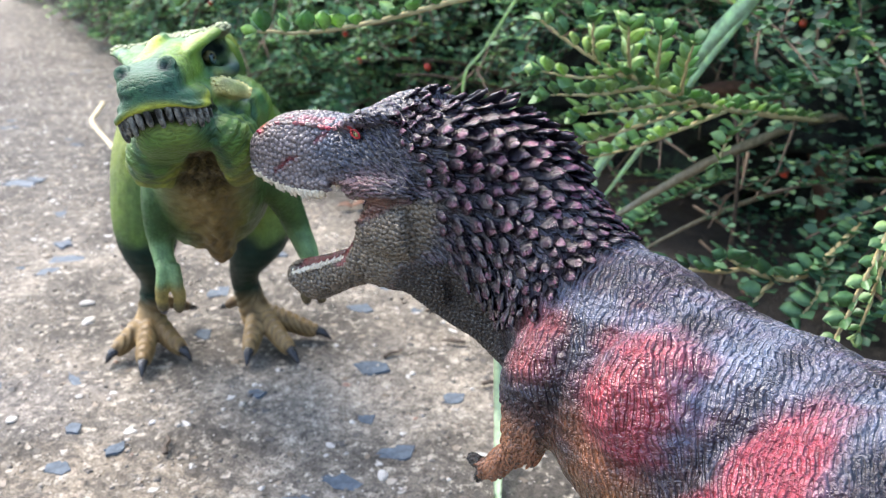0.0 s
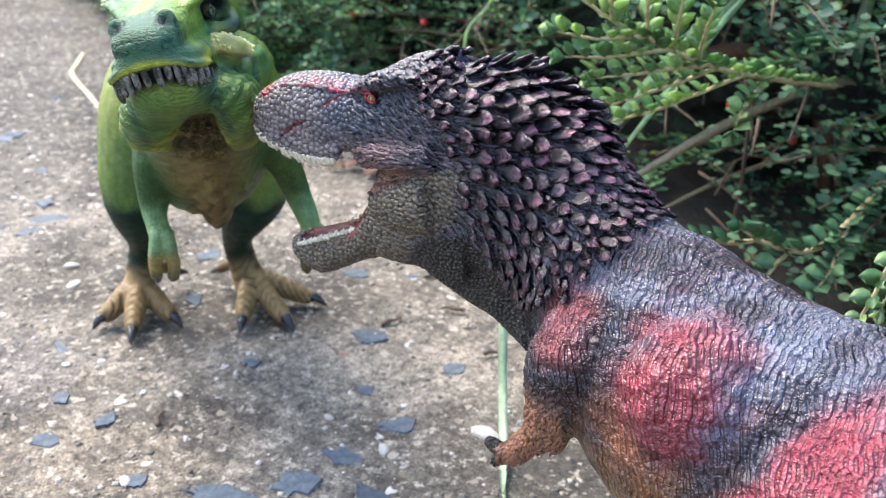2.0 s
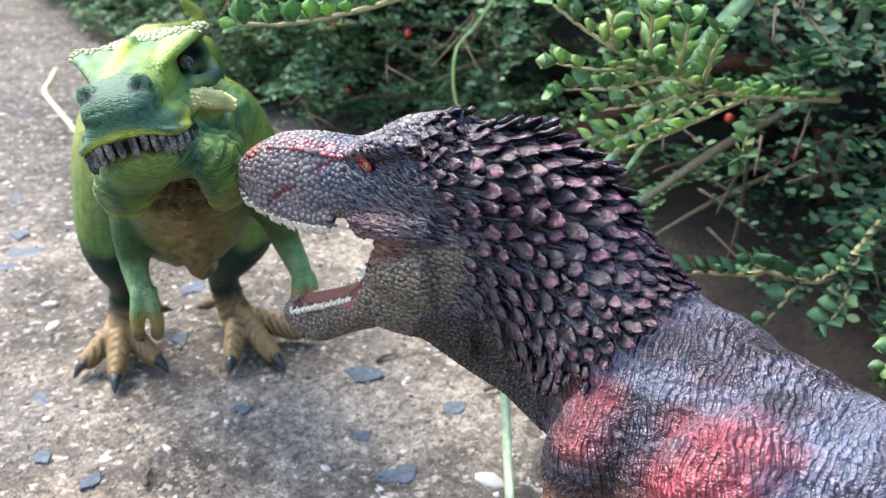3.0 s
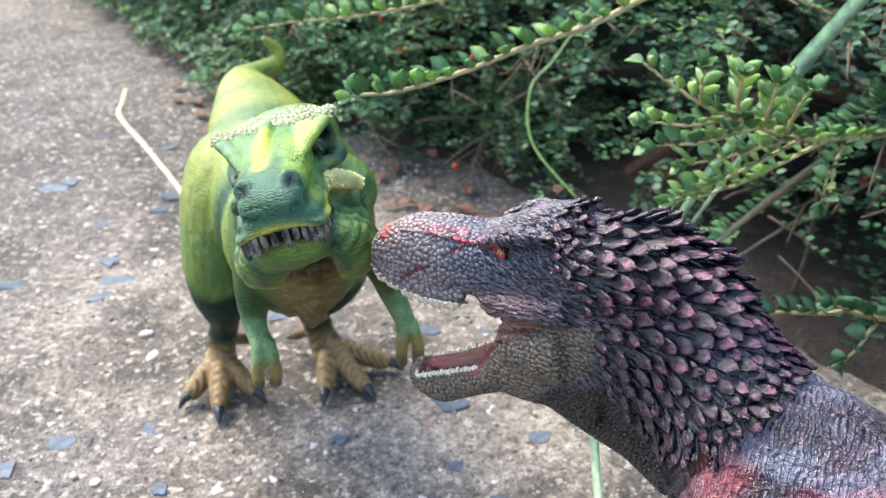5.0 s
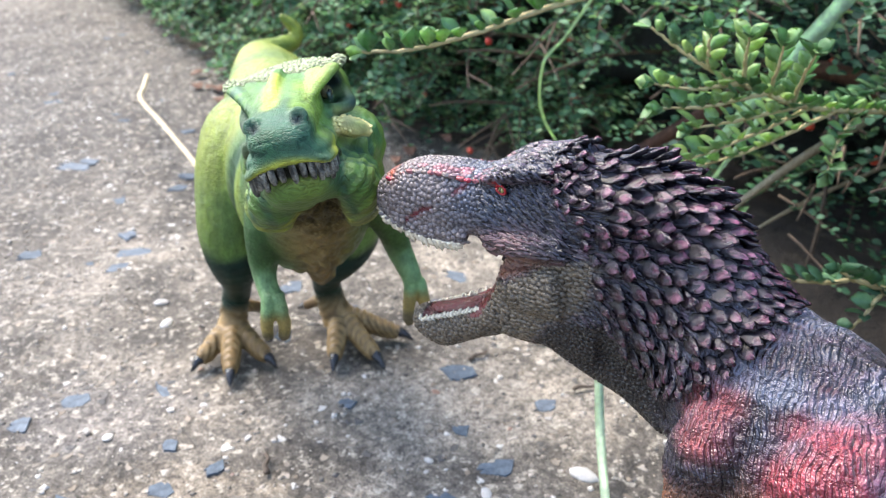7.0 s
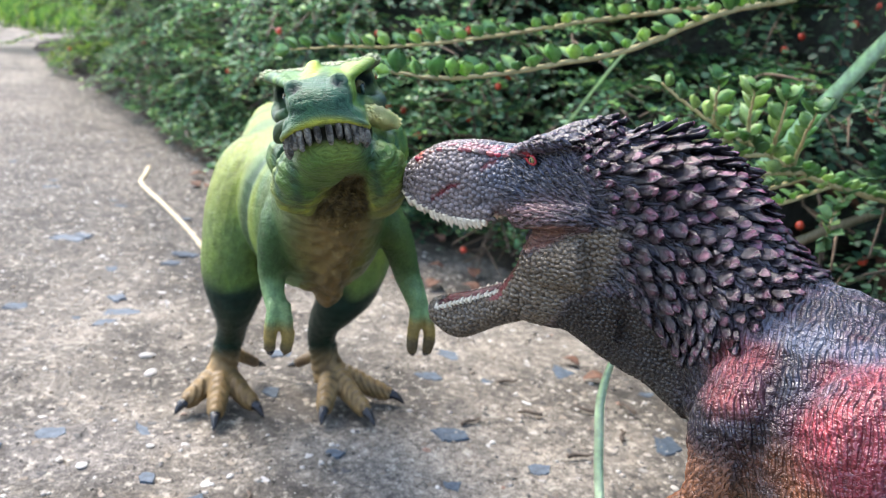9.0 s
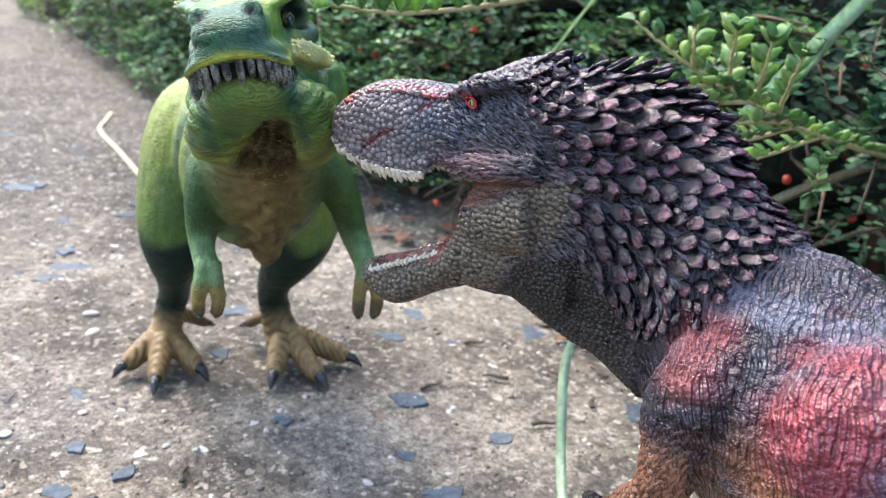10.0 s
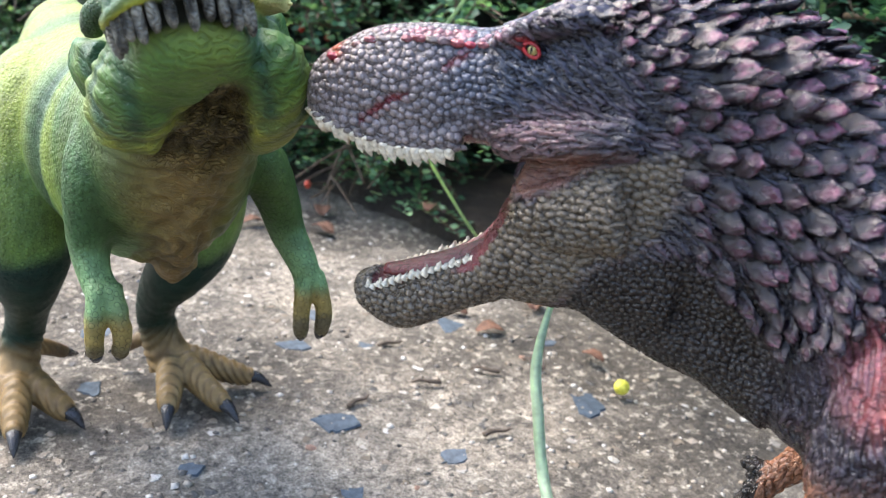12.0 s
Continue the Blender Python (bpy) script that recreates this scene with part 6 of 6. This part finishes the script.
blade(far_tuft, "blade", "thin brown dried blade", [(0.23, 0.445, 0.0), (0.2, 0.42, 0.045), (0.16, 0.39, 0.048), (0.12, 0.36, 0.045), (0.082, 0.335, 0.035)], 0.003, M_STRAW)
blade(far_tuft, "dead_leaf", "reddish brown dead leaf", [(0.22, 0.44, 0.0), (0.19, 0.425, 0.07), (0.15, 0.415, 0.092), (0.118, 0.41, 0.087), (0.085, 0.40, 0.071), (0.060, 0.39, 0.060)], 0.009, M_DRYLEAF, fold=0.5, tip=0.3)
stem_tuft = tuft_at("thin curved green grass stem before the shrub", 0.07, 0.45)
blade(stem_tuft, "blade", "", [(0.07, 0.45, 0.0), (0.045, 0.43, 0.03), (0.018, 0.402, 0.068), (0.013, 0.387, 0.098), (0.021, 0.383, 0.112), (0.031, 0.375, 0.132), (0.045, 0.37, 0.155)], 0.0014, M_GRASS, tip=0.6)
straw = catmull([(-0.2406, 0.6225, 0.0195), (-0.232, 0.588, 0.0215), (-0.225, 0.5605, 0.0215), (-0.19, 0.50, 0.0235), (-0.148, 0.425, 0.0235), (-0.128, 0.385, 0.011), (-0.120, 0.372, 0.0015)], 6)
thickness = np.linspace(0.0019, 0.0012, len(straw))
tagged(new("straw", mesh_of("straw", *tube(np.c_[straw, thickness, thickness * 0.8], ring=8, steps=1), M_STRAW)), "pale dry straw stalk lying bent on the concrete", "straw")


# ---- dead leaves and crumbs at the foot of the shrubs ----
def curled_leaf(length, seed):
    rng = np.random.RandomState(seed)
    v, f = [], []
    curl = rng.uniform(0.2, 0.6)
    for t in np.linspace(0, 1, 7):
        w = 0.32 * math.sin(math.pi * min(t * 0.92 + 0.06, 1)) ** 0.7
        for k in (-1, -0.5, 0, 0.5, 1):
            v.append((t * length, w * k * length, length * (curl * (k * w) ** 2 * 2.2 + 0.16 * math.sin(3 * t) + 0.02 * rng.normal() + 0.03)))
    for a in range(6):
        for b in range(4):
            f.append((5 * a + b, 5 * a + b + 1, 5 * a + b + 6, 5 * a + b + 5))
    me = mesh_of("dry_leaf", v, f, M_DRYLEAF)
    ob = new("dry_leaf", me)
    m = ob.modifiers.new("thickness", "SOLIDIFY")
    m.thickness = 0.0003
    return tagged(ob, "curled brown dead leaf lying by the shrubs", "dry leaf", "dead leaves by the shrubs")


rng = np.random.RandomState(31)
first = [curled_leaf(l, 40 + k) for k, l in enumerate((0.011, 0.014, 0.009))]
for k, ob in enumerate(first):
    ob.matrix_world = pose(0.04 + 0.03 * k, 0.36 + 0.02 * k, 0.0006, 0, 0, 70 * k)
for k in range(36):
    x = rng.uniform(-0.22, 0.2)
    y = edge_at(x) + rng.normal() * 0.03 - 0.015
    if x > 0.0 and rng.uniform() < 0.6:
        y -= rng.uniform(0, 0.07)
    z = 0.0008 if y < edge_at(x) - 0.012 else 0.014
    copy_thing(first[k % 3], pose(x, y, z, 0, 0, rng.uniform(0, 360)))
berry_at = (0.0795, 0.3135)
ob = new("fallen_berry", mesh_of("fallen_berry", *ball((0, 0, 0.0026), 0.0027, (1, 1, 1), 12), M_LIME))
ob.location = (*berry_at, -0.0005)
tagged(ob, "small lime-yellow berry on the concrete", "berry")
for k, (x, y, a) in enumerate(((0.005, 0.35, 20), (0.035, 0.33, 160), (0.048, 0.31, 80), (-0.012, 0.31, 40), (0.012, 0.322, 175), (0.055, 0.335, 120), (-0.085, 0.243, 100), (0.028, 0.29, 15))):
    line = catmull([(-0.005, 0, 0.0006), (-0.0015, 0.0006, 0.0009), (0.002, -0.0004, 0.0008), (0.005, 0.0008, 0.0005)], 4)
    r = np.linspace(0.0008, 0.0003, len(line))
    ob = new("bark_chip", mesh_of("bark_chip", *tube(np.c_[line, r * 1.4, r], ring=6, steps=1), M_BARK))
    ob.matrix_world = pose(x, y, 0, 0, 0, a)
    tagged(ob, "dark brown sliver of bark on the concrete", "bark chip", "bark chips")


# ---- chips and pebbles set in the concrete ----
def chip(length, width, seed, thick=0.0004):
    """A flat broken flake with sharp uneven edges."""
    rng = np.random.RandomState(seed)
    n = 15
    a = np.sort(rng.uniform(0, 2 * np.pi, n) * 0.3 + np.linspace(0, 2 * np.pi, n, endpoint=False) * 0.7 + 0.2)
    r = rng.uniform(0.66, 1.12, n)
    top = np.c_[np.cos(a) * r * length / 2, np.sin(a) * r * width / 2, thick * (0.8 + 0.25 * rng.normal(size=n) * 0.6)]
    low = top * (1.08, 1.08, 0) - (0, 0, thick)
    v = np.vstack([top, low, [(0, 0, thick * 0.95)]])
    f = [(k, (k + 1) % n, 2 * n) for k in range(n)] + [(n + k, n + (k + 1) % n, (k + 1) % n, k) for k in range(n)]
    return mesh_of("slate_chip", v, f, M_SLATE, False)


def pebble_mesh(seed, skin=None):
    rng = np.random.RandomState(seed)
    v, f = ball((0, 0, 0), 0.5, (1, rng.uniform(0.6, 0.9), 0.32), 8)
    v = np.asarray(v) * (1 + 0.12 * ripple(np.asarray(v) + seed, 0.5))[:, None]
    return mesh_of("pebble", v, f, skin or M_PEBBLE)


def on_ground(x, y):
    return float(ground_height(np.array([x]), np.array([y]))[0])


SLATES = [
    (-20, 299.5, 16, 11, 0), (-7, 245.5, 16, 9, 8), (-24, 228, 15, 9, -12), (-117, 231, 9, 8, 10), (-101, 242, 14, 6, 50), (-131, 282, 18, 4, -55), (12, 280, 11, 9, 20),
    (-18, 265, 12, 7, 5), (-97, 365, 14, 11, 30), (-178, 393, 24, 15, 12), (-203, 454, 28, 16, -8), (-62, 277, 8, 6, 0), (-120, 252, 6, 8, 20),
]
SLATES_NEAR = [
    (-58, 207, 27, 13, 14), (-35, 215, 19, 12, 2), (-14, 210, 15, 9, -30), (-162, 277, 12, 8, 25), (-224, 387, 20, 11, 5), (-175, 488, 18, 10, 0), (-175, 261, 9, 9, 0),
    (-146, 221, 14, 10, -25), (-137, 198, 19, 11, 10), (-84, 213, 9, 6, 20), (-246, 497, 24, 14, 5), (-68, 345, 13, 9, 0), (-28, 352, 16, 10, 0),
]
for k, (x, y, l, w, a) in enumerate(SLATES + SLATES_NEAR):
    ob = part("slate_chip", chip(l * 0.00098, w * 0.00098, 60 + k), ground)
    ob.matrix_basis = pose(x / 1000, y / 1000, on_ground(x / 1000, y / 1000) + 0.0002, 0, 0, a)
spare = [chip(0.016, 0.010, 100 + k, 0.0004) for k in range(4)]
rng = np.random.RandomState(51)
for k in range(70):
    x, y = rng.uniform(-0.5, 0.1), rng.uniform(0.3, 0.85)
    if y > edge_at(x) - 0.01:
        continue
    ob = part("slate_chip", spare[k % 4], ground)
    ob.matrix_basis = pose(x, y, on_ground(x, y), 0, 0, rng.uniform(0, 360)) @ Matrix.Scale(rng.uniform(0.35, 1.15), 4)
stones = [pebble_mesh(k) for k in range(6)]
whites = [pebble_mesh(k, M_QUARTZ) for k in (7, 8, 9)]
WHITE = [(-152, 349, 7), (-144, 330, 7), (-31, 249, 4), (-12, 233, 6), (21, 243, 10), (-87, 213, 5), (-7, 206, 7), (-142, 254, 4), (-94, 256, 3), (-125, 270, 3)]
for x, y, s in WHITE:
    ob = part("pebble", whites[(x + y) % 3], ground, "pale quartz pebble")
    ob.matrix_basis = pose(x / 1000, y / 1000, on_ground(x / 1000, y / 1000) + 0.0003, 0, 0, x * 7) @ Matrix.Scale(s / 1000, 4)
for k in range(120):
    x, y = rng.uniform(-0.24, 0.1), 0.17 + 0.38 * rng.uniform() ** 1.2
    ob = part("pebble", stones[k % 6], ground)
    ob.matrix_basis = pose(x, y, on_ground(x, y), rng.uniform(-15, 15), rng.uniform(-15, 15), rng.uniform(0, 360)) @ Matrix.Scale(0.0011 + 0.003 * rng.uniform() ** 2.4, 4)
# the finer gravel of the worn surface
n = 17000
gx = rng.uniform(-0.5, 0.22, n)
gy = 0.15 + 0.75 * rng.uniform(size=n) ** 1.25
keep = gy < edge_at(gx) + 0.01
gx, gy = gx[keep], gy[keep]
gz = ground_height(gx, gy)
size = 0.0004 + 0.0014 * rng.uniform(size=len(gx)) ** 3
octa = np.array([(1, 0, 0), (0.2, 0.9, 0), (-0.9, 0.3, 0), (-0.4, -0.8, 0), (0.1, 0, 0.6), (0, 0, -0.5)])
spin = rng.uniform(0, 6.28, len(gx))
rot = np.stack([np.stack([np.cos(spin), -np.sin(spin), 0 * spin], 1), np.stack([np.sin(spin), np.cos(spin), 0 * spin], 1), np.tile([0, 0, 1.0], (len(gx), 1))], 1)
v = (np.einsum("nij,kj->nki", rot, octa) * size[:, None, None]) + np.stack([gx, gy, gz], 1)[:, None]
tri = np.array([(0, 1, 4), (1, 2, 4), (2, 3, 4), (3, 0, 4), (1, 0, 5), (2, 1, 5), (3, 2, 5), (0, 3, 5)])
f = (tri[None] + 6 * np.arange(len(gx))[:, None, None]).reshape(-1, 3)
gravel = part("gravel", mesh_of("gravel", v.reshape(-1, 3), f, M_GRAIN), ground, "fine sand and gravel grains in the concrete")
tagged(gravel, kind="stuff")
